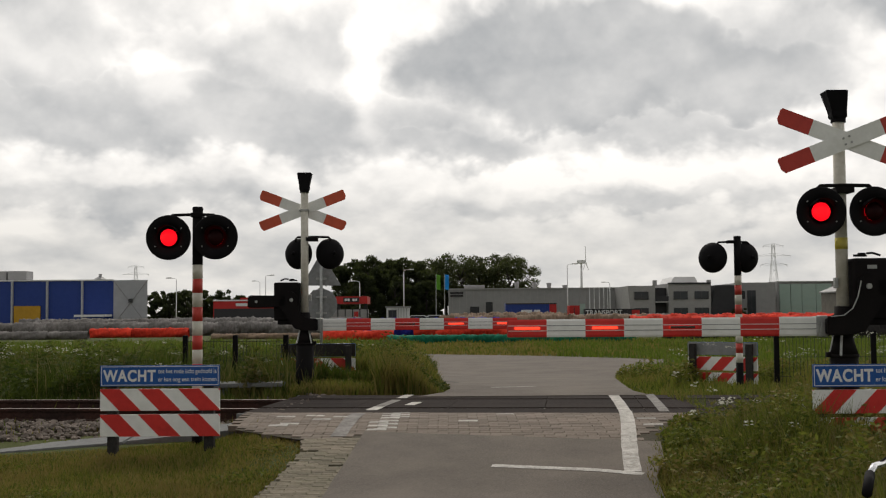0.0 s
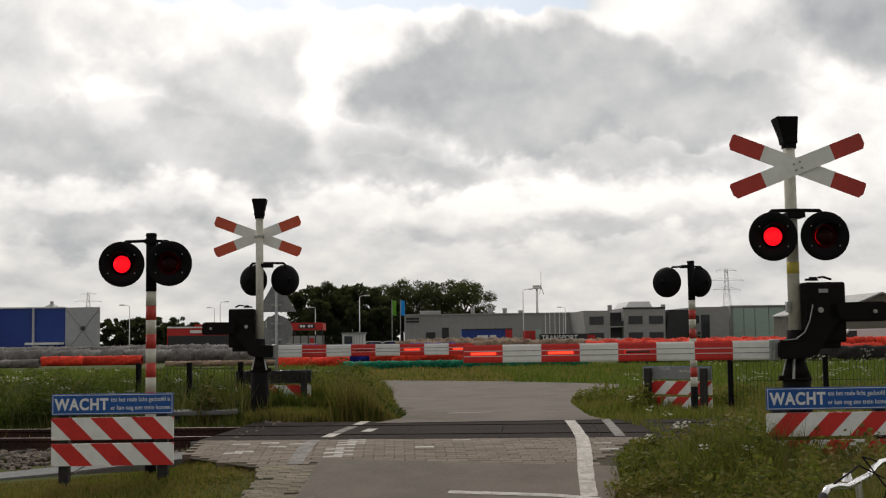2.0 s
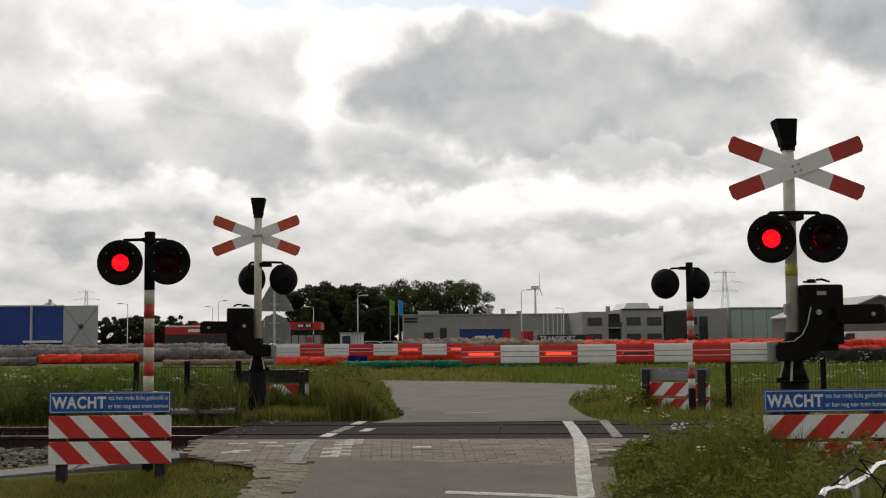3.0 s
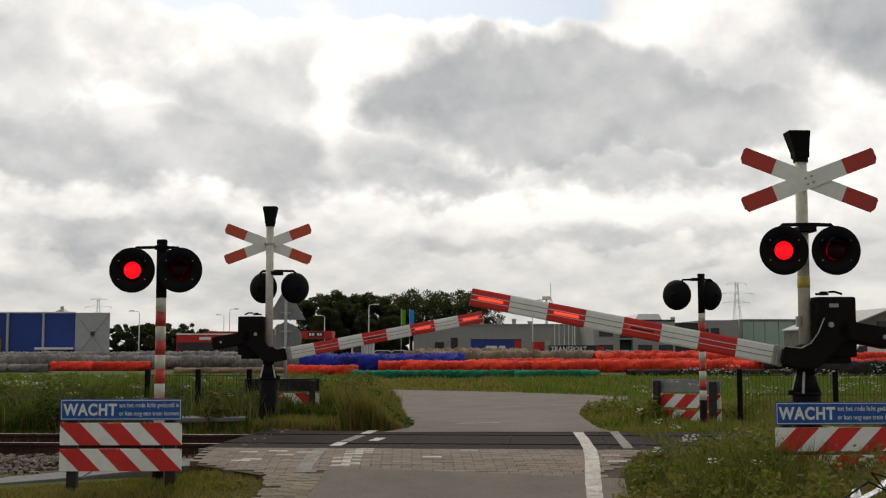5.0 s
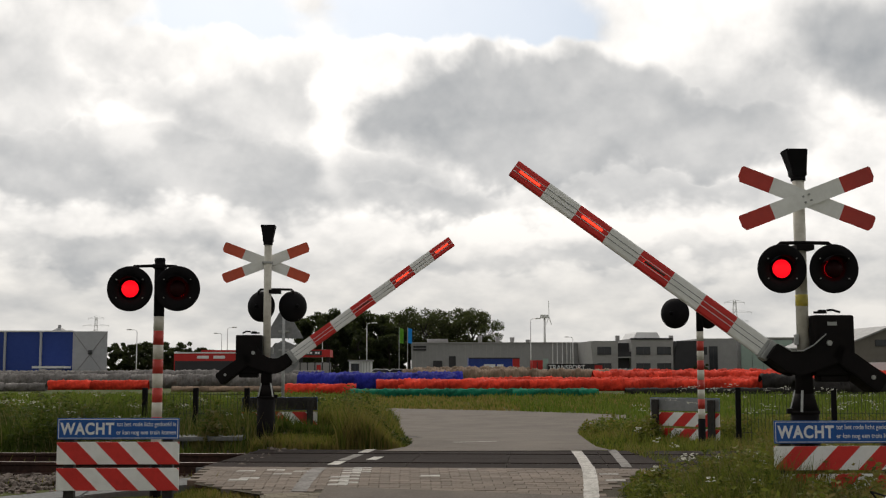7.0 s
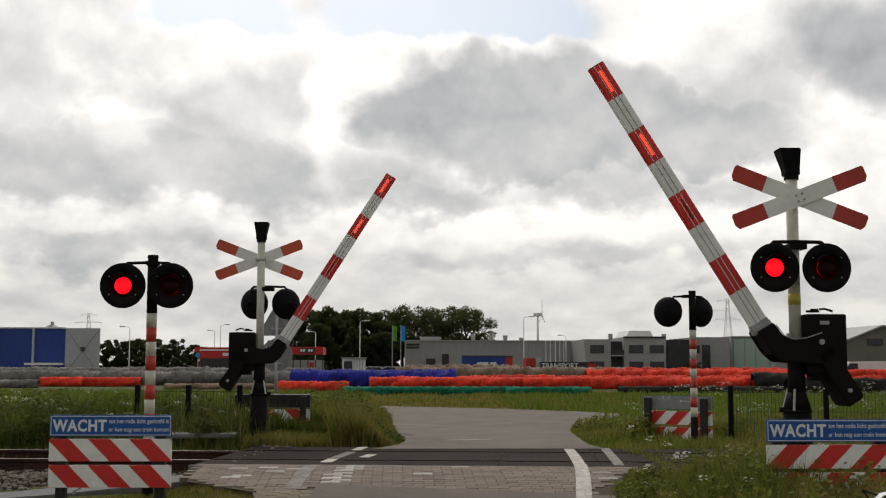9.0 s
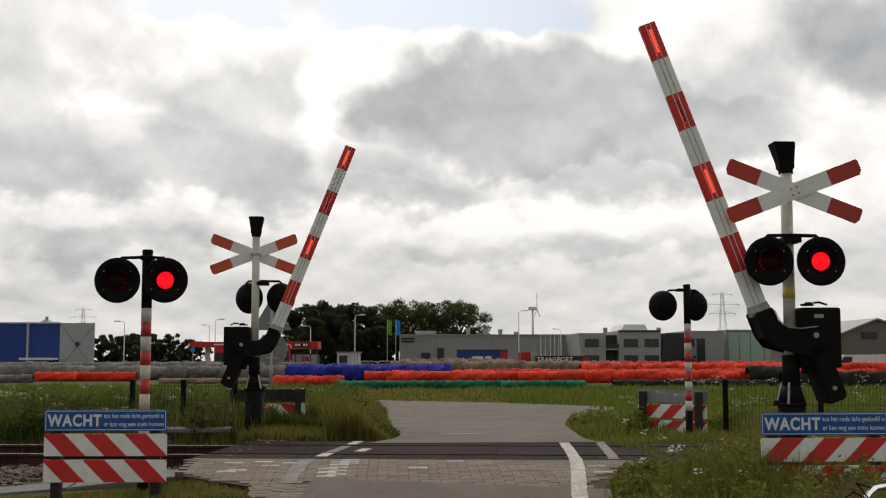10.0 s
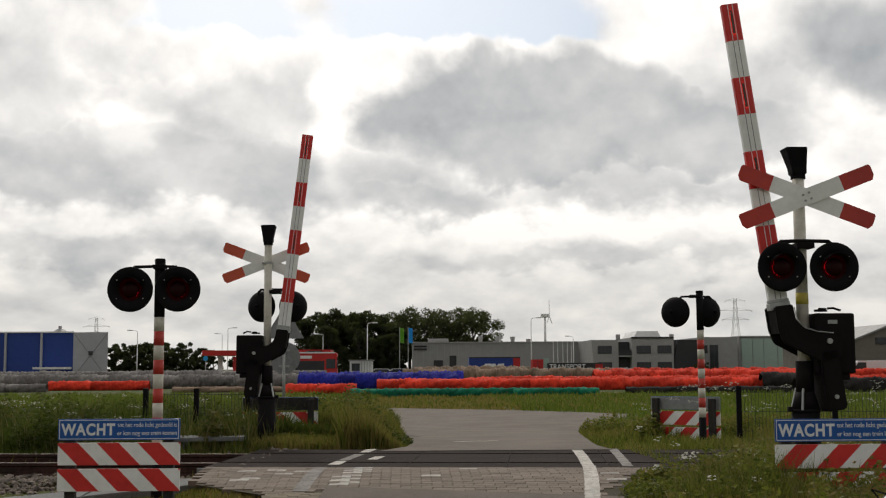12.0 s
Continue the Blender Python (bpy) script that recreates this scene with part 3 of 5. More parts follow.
# ---- signal posts without boom ----
def make_signal_post():
    p = empty("signal_post", "red and white banded post carrying twin red warning lights", "signal", "signal posts")
    part("post_top", rod((0, 0, 1.94), (0, 0, 2.52), 0.054, seg=20), M["matt"], p, "black upper tube", True)
    part("post_cap", rod((0, 0, 2.52), (0, 0, 2.545), 0.06, 0.05, 20), M["matt"], p)
    z, red = 1.94, False
    while z > 0.75:
        part("red_band" if red else "white_band", rod((0, 0, z - 0.147), (0, 0, z), 0.053, seg=20), M["oldred"] if red else M["whitepole"], p, smooth=True)
        z -= 0.147
        red = not red
    part("post_base", rod((0, 0, -0.3), (0, 0, z), 0.056, seg=20), M["matt"], p, "black lower tube", True)
    bm = tube([(-0.28, -0.06, 2.36), (-0.28, -0.06, 2.43), (-0.25, -0.06, 2.455), (0.0, -0.06, 2.462), (0.18, -0.06, 2.455), (0.2, -0.06, 2.43), (0.2, -0.06, 2.36)], 0.016)
    box(-0.062, 0.062, -0.075, 0.06, 2.435, 2.48, 0.005, bm)
    part("lamp_arm", bm, M["matt"], p)
    signal_lamp(p, -0.28, 2.22, -0.1, side=0)
    signal_lamp(p, 0.205, 2.222, -0.1, side=1)
    return p


post = make_signal_post()
post.matrix_basis = pose(-2.555, 12.65, 0.10)
post_far = copy_thing(post, pose(4.5, 18.5, 0.12, 0, 0, 180))
swivel(post_far, (-0.16, 32), (0.36, -36), 0.09)


# ---- striped fences with a sign ----
def make_fence(name, lean, label, sign=True):
    """Two posts, two striped boards and a blue notice; lean: the way the stripes run."""
    f = empty(name, label, "fence", "striped crossing fences")
    W, H = 1.2, 0.218
    for x in (0.115, 1.085):
        part("post", box(x - 0.05, x + 0.05, 0.012, 0.1, -0.25, 0.99, 0.008), M["postshade"], f, "dark square post")
    for z0 in (0.312, 0.566):
        board = part("board", box(0, W, -0.008, 0.012, z0, z0 + H, 0.002), M["white"], f, "white board with red slanting stripes")
        for k in range(-1, 6):
            # slanting stripe cut off at the board's ends
            lo, hi = 0.4 * k - 0.02, 0.4 * k + 0.195
            s = 0.215
            a, c = (0, s) if lean < 0 else (s, 0)
            poly = [(lo + c, 0), (hi + c, 0), (hi + a, H), (lo + a, H)]
            for side in (0, 1):
                keep = []
                lim = 0.0 if side == 0 else W
                inside = (lambda q: q[0] >= 0.0) if side == 0 else (lambda q: q[0] <= W)
                for p, q in zip(poly, poly[1:] + poly[:1]):
                    if inside(p):
                        keep.append(p)
                    if inside(p) != inside(q):
                        t = (lim - p[0]) / (q[0] - p[0])
                        keep.append((lim, p[1] + t * (q[1] - p[1])))
                poly = keep
                if len(poly) < 3:
                    break
            if len(poly) >= 3:
                part("stripe", prism([(px_, z0 + pz_) for px_, pz_ in poly], -0.0105, 0.0145), M["red"], board)
    if sign:
        plate = part("notice", box(0, W, -0.014, -0.006, 0.81, 1.018, 0.004), [M["blue"]], f, "blue notice with white lettering")
        part("notice_back", box(0.004, W - 0.004, -0.006, 0.012, 0.815, 1.013), M["signback"], f, "bare aluminium back of the notice")
        bm = bmesh.new()
        for x0, x1, z0, z1 in ((0.012, W - 0.012, 0.82, 0.826), (0.012, W - 0.012, 1.002, 1.008), (0.012, 0.018, 0.826, 1.002), (W - 0.018, W - 0.012, 0.826, 1.002)):
            box(x0, x1, -0.0155, -0.0135, z0, z1, bm=bm)
        part("border", bm, M["letter"], plate)
        lettering("heading", "WACHT", 0.155, 0.53, M["letter"], plate, pose(0.03, -0.015, 0.862), 0.035, 1.12)
        lettering("line", "tot het rode licht gedoofd is", 0.062, 0.585, M["letter"], plate, pose(0.583, -0.015, 0.938), 0.005)
        lettering("line", "er kan nog een trein komen", 0.062, 0.585, M["letter"], plate, pose(0.583, -0.015, 0.858), 0.005)
    return f


fence = make_fence("crossing_fence", -1, "red and white striped fence with blue notice, on mown grass")
fence.matrix_basis = pose(-3.433, 12.2, 0.0, 0, 0, -1)
fence_right = make_fence("crossing_fence", 1, "red and white striped fence with blue notice, sunk in tall weeds")
fence_right.matrix_basis = pose(3.388, 11.2, 0.0, 0, 0, 1)
copy_thing(fence, pose(4.93, 19.1, 0.01, 0, 0, 180 - 38))["label"] = "striped fence seen from its bare back, beside a signal post"
fence_old = copy_thing(fence_right, pose(-1.42, 19.7, 0.03, 0, 0, 180 + 3))
fence_old["label"] = "striped fence overgrown with weeds, back of its notice coloured dark as shade"
# shade on the aluminium notice back is put into its colour, the posts' dark tone
for o in fence_old.children:
    if o.name.startswith("notice_back"):
        o.data = o.data.copy()
        o.data.materials[0] = M["postshade"]


# ---- paving, lines, slabs ----
def paver_meshes(rng, lx, ly):
    """Six slightly different pavers on shared meshes; the last three bear old paint."""
    out = []
    for k in range(6):
        bm = box(-lx / 2, lx / 2, -ly / 2, ly / 2, -0.06, 0.0, 0.005)
        for v in bm.verts:
            v.co += Vector((rng.uniform(-1, 1), rng.uniform(-1, 1), rng.uniform(-0.6, 0.6))) * 0.002
        me = bpy.data.meshes.new("brick")
        bm.to_mesh(me)
        bm.free()
        me.materials.append(M["paver" if k < 3 else "paintbrick"])
        out.append(me)
    return out


def paving():
    bed = strip("paving", [(11.2, -1.1, 2.0), (12.0, -1.35, 2.15), (12.35, -1.85, 2.35), (12.6, -2.15, 2.45), (13.75, -2.2, 2.95)], M["joint"], "grey-brown clinker pavers on the ramp", "pavement", lift=-0.003)
    rng = random.Random(4)
    bricks = paver_meshes(rng, 0.204, 0.1)
    scraps = ((-1.75, 13.4), (-1.5, 13.5), (-1.3, 13.1), (-1.62, 12.8), (-1.05, 13.35), (-1.78, 12.75), (2.14, 12.85), (2.1, 12.5), (0.2, 12.85), (0.62, 13.45))
    for row in range(24):
        for col in range(26):
            x = -2.15 + col * 0.209 + (row % 2) * 0.1045
            y = 13.62 - row * 0.1045 - x * math.tan(TURN)
            # the asphalt covers their lower ends
            edge = float(np.interp(x, [-2.2, -1.9, -1.4, -1.35, -0.8, 2.0, 2.3, 2.9], [12.7, 12.45, 12.05, 11.9, 12.2, 11.4, 12.3, 13.2]))
            if y < edge or x > 2.15 + 0.55 * (y - 12.3):
                continue
            left = abs(x - np.interp(y, [12.05, 13.69], [-0.67, -0.54]))
            painted = (left < 0.11 and rng.random() < 0.85) or any(abs(x - a) < 0.105 and abs(y - b) < 0.053 for a, b in scraps)
            ob = new("brick", bricks[rng.randrange(3) + (3 if painted else 0)])
            ob.parent = bed
            s0, s1 = float(road_z(x, y - 0.05)), float(road_z(x, y + 0.05))
            ob.matrix_basis = pose(x, y, (s0 + s1) / 2 + 0.006 + rng.uniform(-0.0012, 0.0012), math.degrees(math.atan2(s1 - s0, 0.1)), rng.uniform(-0.4, 0.4), -6 + rng.uniform(-0.6, 0.6))
    # side strip of the same pavers down the verge
    V, F = [], []
    for i in range(104):
        y = 12.0 - 0.0695 * i
        lim = float(np.interp(y, [6, 9.5, 10.4, 11, 12], [-1.3, -1.0, -0.95, -0.88, -0.78])) + 0.06
        rim = float(np.interp(y, [6, 9.9, 11.5, 12.1], [-1.95, -1.52, -1.34, -1.4])) + rng.uniform(-0.03, 0.03)
        for j in range(8):
            x = lim - 0.21 * j - (0.105 if i % 2 else 0)
            x0, x1 = max(x - 0.1025, rim), min(x + 0.1025, lim)
            if x1 - x0 < 0.03 or rng.random() < 0.015:
                continue
            k = len(V)
            x, w, d = (x0 + x1) / 2, (x1 - x0) / 2, 0.0325
            lift = rng.uniform(0.007, 0.0095)
            for sx, sy in ((-1, -1), (1, -1), (1, 1), (-1, 1)):
                V.append((x + sx * w, y + sy * d, float(road_z(x, y + sy * d)) + lift))
            V += [(a, b, c - 0.05) for a, b, c in V[k:k + 4]]
            F += [(k, k + 1, k + 2, k + 3), (k + 4, k + 5, k + 1, k), (k + 7, k + 3, k + 2, k + 6), (k + 4, k, k + 3, k + 7), (k + 1, k + 5, k + 6, k + 2)]
    ob = raw("side_paver", V, F, M["sidepaver"], bed)
    tagged(ob, "mossy pavers along the verge", kind="stuff")


paving()
strip("verge_bed", [(5, -2.0, -1.25), (9.5, -1.6, -0.95), (11.2, -1.38, -0.85)], M["joint"], "sand bed under the verge pavers", "pavement", lift=-0.004, steps=24)


def mark(rows, width, label="worn white road marking", lift=0.007, paint="line"):
    """A painted line along (x, y) points."""
    pts = [Vector(p) for p in rows]
    V, F = [], []
    fine = []
    for a, b in zip(pts, pts[1:]):
        n_ = max(2, int((b - a).length / 0.1))
        fine += [a.lerp(b, k / n_) for k in range(n_)]
    fine.append(pts[-1])
    rng = random.Random(len(fine))
    for i, p in enumerate(fine):
        d = (fine[min(i + 1, len(fine) - 1)] - fine[max(i - 1, 0)]).normalized()
        nrm = Vector((-d.y, d.x))
        for k in (-1, 1):
            q = p + nrm * k * (width / 2 + rng.uniform(-0.005, 0.003))
            V.append((q.x, q.y, float(road_z(q.x, q.y)) + lift))
        if i:
            j = 2 * i
            F.append((j - 2, j, j + 1, j - 1))
    return tagged(raw("road_marking", V, F, M[paint]), label, "road marking", "road markings", kind="structure")


mark([(1.62, 10.5), (1.66, 10.85), (1.71, 11.25), (1.76, 11.64)], 0.15, lift=0.018)
mark([(1.76, 11.62), (1.84, 12.17), (1.95, 13.0), (2.03, 13.66)], 0.15, lift=0.0105)
mark([(2.03, 13.7), (2.16, 15.0), (2.29, 16.5)], 0.14)
mark([(0.42, 10.8), (1.31, 10.58), (1.69, 10.4)], 0.1, "white stop line across the lane", lift=0.018)
mark([(-0.47, 16.75), (-0.56, 16.1)], 0.14)
mark([(-0.6, 15.8), (-0.76, 14.75)], 0.13, "faded grey road marking", paint="fadedline")
mark([(-0.77, 14.65), (-0.84, 14.1)], 0.14)
mark([(-0.12, 16.75), (-0.16, 16.45)], 0.14)
mark([(-0.33, 15.35), (-0.42, 14.85)], 0.13)
mark([(-0.95, 13.65), (-1.0, 12.9), (-1.05, 12.1)], 0.16, "faded grey road marking", paint="fadedline", lift=0.0105)
mark([(2.46, 13.6), (2.62, 15.0), (2.78, 16.5)], 0.12, "faded grey road marking", paint="fadedline")
mark([(0.72, 18.4), (1.4, 18.7)], 0.1, lift=0.018)
mark([(-0.5, 28.0), (-0.15, 23.0), (0.26, 20.7)], 0.09, "dark tar joint along the road edge", paint="tar", lift=0.018)


def slab(name, corners, top, thick, label, material="concrete"):
    """A concrete plank with four corners (x, y) and a height at each."""
    bm = bmesh.new()
    a = [bm.verts.new((x, y, z)) for (x, y), z in zip(corners, top)]
    b = [bm.verts.new((x, y, z - thick)) for (x, y), z in zip(corners, top)]
    bm.faces.new(a)
    bm.faces.new(b[::-1])
    for i in range(4):
        j = (i + 1) % 4
        bm.faces.new((a[j], a[i], b[i], b[j]))
    bmesh.ops.recalc_face_normals(bm, faces=bm.faces)
    bmesh.ops.bevel(bm, geom=bm.edges[:], offset=0.012, segments=2, affect="EDGES")
    return tagged(link_mesh(name, bm, M[material]), label, "concrete slab", "concrete slabs")


slab("concrete_slab", [(-5.0, 12.25), (-3.35, 12.76), (-3.35, 13.32), (-4.7, 12.85)], (0.12, 0.2, 0.23, 0.15), 0.3, "grey concrete edging slab sloping beside the ballast")
slab("concrete_slab", [(-3.33, 12.77), (-1.98, 13.12), (-1.98, 13.72), (-3.33, 13.33)], (0.205, 0.31, 0.345, 0.235), 0.35, "grey concrete edging slab sloping beside the ballast")
trough = slab("cable_cover", [(-3.45, 17.75), (-2.35, 17.7), (-2.3, 18.25), (-3.35, 18.3)], (0.52, 0.53, 0.54, 0.53), 0.06, "pale concrete cover plate on short legs")
for x, y in ((-3.2, 17.9), (-2.55, 17.9), (-2.9, 18.15)):
    part("leg", box(x - 0.04, x + 0.04, y - 0.04, y + 0.04, 0.2, 0.465), M["concrete"], trough)


def ballast():
    """Loose track stones, heaped round the rails."""
    rng = np.random.default_rng(5)
    n_ = 20000
    u = np.concatenate([rng.uniform(-13, -1.75, n_ * 3 // 4), rng.uniform(3.3, 12, n_ // 4)])
    s = rng.uniform(-3.0, 2.3, n_)
    keep = ~((np.abs(np.abs(s) - 0.755) < 0.1))
    u, s = u[keep], s[keep]
    c, k = math.cos(TURN), math.sin(TURN)
    x, y = u * c + s * k, 15.15 - u * k + s * c
    z = np.maximum(0.22 - 0.1 * sstep(1.5, 2.5, np.abs(s)), land_z(x, y) - 0.005) + rng.uniform(-0.02, 0.025, len(u))
    cube = np.array([(1, 0, 0), (-1, 0, 0), (0, 1, 0), (0, -1, 0), (0, 0, 1), (0, 0, -1), (.7, .7, .6), (-.7, .6, .6), (.6, -.7, .5), (-.6, -.7, .6)], float)
    tri = np.array([(6, 7, 4), (7, 9, 4), (9, 8, 4), (8, 6, 4), (0, 2, 6), (2, 7, 6), (2, 1, 7), (1, 9, 7), (1, 3, 9), (3, 8, 9), (3, 0, 8), (0, 6, 8), (0, 5, 2), (2, 5, 1), (1, 5, 3), (3, 5, 0)])
    ok = (y > 12.95 + 0.29 * (x + 4.7)) | (x > 0)
    x, y, z, u = x[ok], y[ok], z[ok], u[ok]
    m = len(u)
    size = rng.uniform(0.022, 0.045, (m, 1, 1)) * rng.uniform(0.7, 1.3, (m, 10, 1))
    P = cube[None] * size * rng.uniform(0.7, 1.3, (m, 1, 3))
    a = rng.uniform(0, 6.28, m)
    ca, sa = np.cos(a)[:, None], np.sin(a)[:, None]
    P = np.stack([P[..., 0] * ca - P[..., 1] * sa, P[..., 0] * sa + P[..., 1] * ca, P[..., 2]], -1)
    P += np.stack([x, y, z], -1)[:, None]
    F = (tri[None] + 10 * np.arange(m)[:, None, None]).reshape(-1, 3)
    tagged(raw("ballast", P.reshape(-1, 3), F, M["stone"]), "grey-brown crushed stone ballast along the track", "ballast", kind="stuff")


ballast()


# ---- grass and weeds ----
def leafy(name, lo, hi, dry, amount=0.15):
    """Green blades that vary from piece to piece, a share of them dry."""
    m = bpy.data.materials.new(name)
    m.use_nodes = True
    n = Net(m.node_tree)
    b = n.nodes["Principled BSDF"]
    thin = n.add("ShaderNodeBsdfTranslucent")
    rnd = n.add("ShaderNodeNewGeometry").outputs["Random Per Island"]
    pos = n.add("ShaderNodeTexCoord").outputs["Object"]
    patch = n.noise(pos, 0.55, 4.0, 0.6)
    col = n.mix(rnd, lo, hi)
    f = n.ramp(n.math("ADD", n.math("MULTIPLY", patch, 0.75), n.math("MULTIPLY", n.math("FRACT", n.math("MULTIPLY", rnd, 37.0)), 0.25)), 0.62 - amount, 0.72 - amount)
    col = n.mix(f, col, dry)
    n.put(b.inputs["Base Color"], col)
    n.put(thin.inputs[0], n.mix(0.5, col, (0.12, 0.16, 0.018)))
    both = n.add("ShaderNodeMixShader")
    both.inputs[0].default_value = 0.4
    n.links.new(b.outputs[0], both.inputs[1])
    n.links.new(thin.outputs[0], both.inputs[2])
    n.links.new(both.outputs[0], n.nodes["Material Output"].inputs[0])
    b.inputs["Roughness"].default_value = 0.65
    b.inputs["Specular IOR Level"].default_value = 0.2
    return m


M.update(
    lawn=leafy("mown_grass", (0.06, 0.085, 0.014), (0.2, 0.205, 0.035), (0.28, 0.2, 0.07), 0.17),
    weed=leafy("tall_grass", (0.035, 0.06, 0.01), (0.225, 0.24, 0.04), (0.25, 0.19, 0.06), 0.13),
    thicket=leafy("nettle_thicket", (0.014, 0.032, 0.005), (0.075, 0.105, 0.018), (0.14, 0.115, 0.04), 0.07),
    field=leafy("field_grass", (0.07, 0.12, 0.014), (0.16, 0.21, 0.03), (0.2, 0.185, 0.065), 0.05),
    leaf=leafy("tree_leaf", (0.035, 0.044, 0.022), (0.08, 0.088, 0.042), (0.09, 0.088, 0.045), 0.06),
    darkleaf=leafy("dark_tree_leaf", (0.018, 0.024, 0.014), (0.042, 0.05, 0.026), (0.05, 0.055, 0.03), 0.04),
    straw=leafy("straw", (0.16, 0.13, 0.06), (0.26, 0.21, 0.1), (0.2, 0.16, 0.08), 0.1),
    umbel=surface("white_umbel", (0.55, 0.54, 0.46), (0.4, 0.4, 0.32), 0.8, grain=30, bump=0),
    bark=surface("bark", (0.06, 0.05, 0.04), (0.035, 0.03, 0.025), 0.9, grain=8, bump=0.5),
)



def off_road(x, y):
    a = np.array(FAR_ROAD)
    near = (y < 13.9) & (x > np.interp(y, [6, 9.9, 11.5, 12.1, 12.5, 13.9], [-1.85, -1.46, -1.28, -1.36, -1.95, -2.1])) & (x < np.interp(y, [6, 9.6, 10.4, 11.5, 12.8, 13.9], [1.62, 1.62, 1.72, 1.95, 2.44, 2.7]))
    far = (y > 13.9) & (y < 44.5) & (x > np.interp(y, a[:, 0], a[:, 1])) & (x < np.interp(y, a[:, 0], a[:, 2]))
    deck = (np.abs(along(x, y)) < 1.7) & (x > -2.3) & (x < 2.95)
    return ~(near | far | deck)


def blades(name, seed, n_, area, low, high, width, material, label, clump=0.6, lean=0.35, lift=None):
    """Grass blades strewn over area (x0, x1, y0, y1), in tufts of uneven height."""
    rng = np.random.default_rng(seed)
    x0, x1, y0, y1 = area
    x, y = rng.uniform(x0, x1, n_), rng.uniform(y0, y1, n_)
    keep = off_road(x, y)
    if lift is not None:
        keep &= lift(x, y) > rng.uniform(0.02, 0.3, n_)
    x, y = x[keep], y[keep]
    m = len(x)
    wave = 0.5 + 0.28 * np.sin(x * 2.1 + 1.3 * np.sin(y * 1.7 + seed)) + 0.28 * np.sin(y * 2.6 + 1.1 * np.sin(x * 1.3 - seed)) * np.cos(x * 0.7)
    h = (low + (high - low) * rng.beta(2, 3, m)) * (1 - clump + clump * np.clip(wave, 0.1, 1.2))
    if lift is not None:
        h *= np.clip(lift(x, y), 0.12, 1.3)
    z = land_z(x, y) - 0.01
    a = rng.uniform(0, 6.283, m)
    w = width * rng.uniform(0.6, 1.4, m)
    dx, dy = np.cos(a) * w, np.sin(a) * w
    b = rng.uniform(0, 6.283, m)
    t = lean * h * rng.uniform(0.2, 1.3, m)
    tx, ty = np.cos(b) * t, np.sin(b) * t
    base = np.stack([x, y, z], -1)
    side = np.stack([dx, dy, np.zeros(m)], -1)
    mid = base + np.stack([tx * 0.3, ty * 0.3, h * 0.55], -1)
    tip = base + np.stack([tx, ty, h], -1)
    V = np.stack([base - side, base + side, mid + side * 0.75, mid - side * 0.75, tip], 1).reshape(-1, 3)
    k = 5 * np.arange(m)[:, None, None]
    F = (np.array([(0, 1, 2), (0, 2, 3), (3, 2, 4)])[None] + k).reshape(-1, 3)
    return tagged(raw(name, V, F, material), label, "grass", kind="stuff")


def bank_right(x, y):
    return 0.32 + 0.85 * sstep(0.0, 1.4, x - np.interp(y, [6, 9.6, 10.4, 11.5, 12.8, 13.9], [1.6, 1.6, 1.7, 1.93, 2.42, 2.7])) - 0.3 * sstep(12.6, 13.6, y)


def bush_height(x, y):
    """Tall round the fence's end, falling to short grass at the side road."""
    top = 1.05 - 0.95 * sstep(-0.75, 0.1, x - 0.02 * (y - 18))
    return np.where((x < -0.95) & (y < 19.75), np.minimum(top, 0.3), top)


blades("mown_grass", 1, 100000, (-5.6, -1.0, 8.4, 13.2), 0.03, 0.13, 0.006, M["lawn"], "short yellow-green mown grass verge", lift=lambda x, y: (1.0 - 0.35 * sstep(-2.6, -1.3, x) + 0.3 * sstep(11.5, 9.0, y)) * sstep(12.3, 11.9, y - 0.29 * (x + 5.0)))
blades("tall_weeds", 2, 95000, (1.7, 7.5, 7.2, 13.6), 0.15, 0.72, 0.007, M["weed"], "tall tangled green weeds on the verge", lift=bank_right)
blades("trackside_grass", 3, 80000, (-17, -1.9, 17.2, 26), 0.3, 1.0, 0.012, M["thicket"], "tall grass beyond the railway", lift=lambda x, y: 0.35 + 0.65 * sstep(1.9, 3.2, along(x, y)) - 0.0 * x)
blades("meadow_grass", 4, 60000, (-52, -1.4, 26, 66), 0.2, 0.55, 0.03, M["field"], "green meadow grass of the open field")
blades("verge_bush", 5, 42000, (-2.2, 0.12, 17.3, 24.5), 0.35, 1.0, 0.012, M["weed"], "dense clump of tall weeds beside the side road", clump=0.4, lift=bush_height)
blades("trackside_grass", 6, 52000, (2.7, 14, 16.9, 27), 0.15, 0.62, 0.012, M["weed"], "tall grass and weeds beyond the railway", lift=lambda x, y: 0.3 + 0.7 * sstep(0.0, 1.6, x - np.interp(y, [16, 19, 24, 28], [2.75, 2.85, 3.35, 4.2])) * np.where((y < 19.3) & (x < 5.4), 0.25, 1.0))
blades("meadow_grass", 7, 42000, (4, 48, 26, 64), 0.15, 0.5, 0.03, M["field"], "green meadow grass of the open field")
blades("meadow_grass", 8, 26000, (-20, 12, 42.5, 66), 0.12, 0.32, 0.035, M["lawn"], "light green grass strip behind the junction")
blades("verge_bush", 12, 5000, (-2.5, -0.9, 18.7, 19.6), 0.25, 0.75, 0.010, M["thicket"], "weeds growing up against the fence", clump=0.5)
blades("track_weeds", 13, 12000, (2.7, 6.0, 13.3, 17.0), 0.1, 0.4, 0.009, M["weed"], "weeds along the end of the crossing plates", clump=0.8)
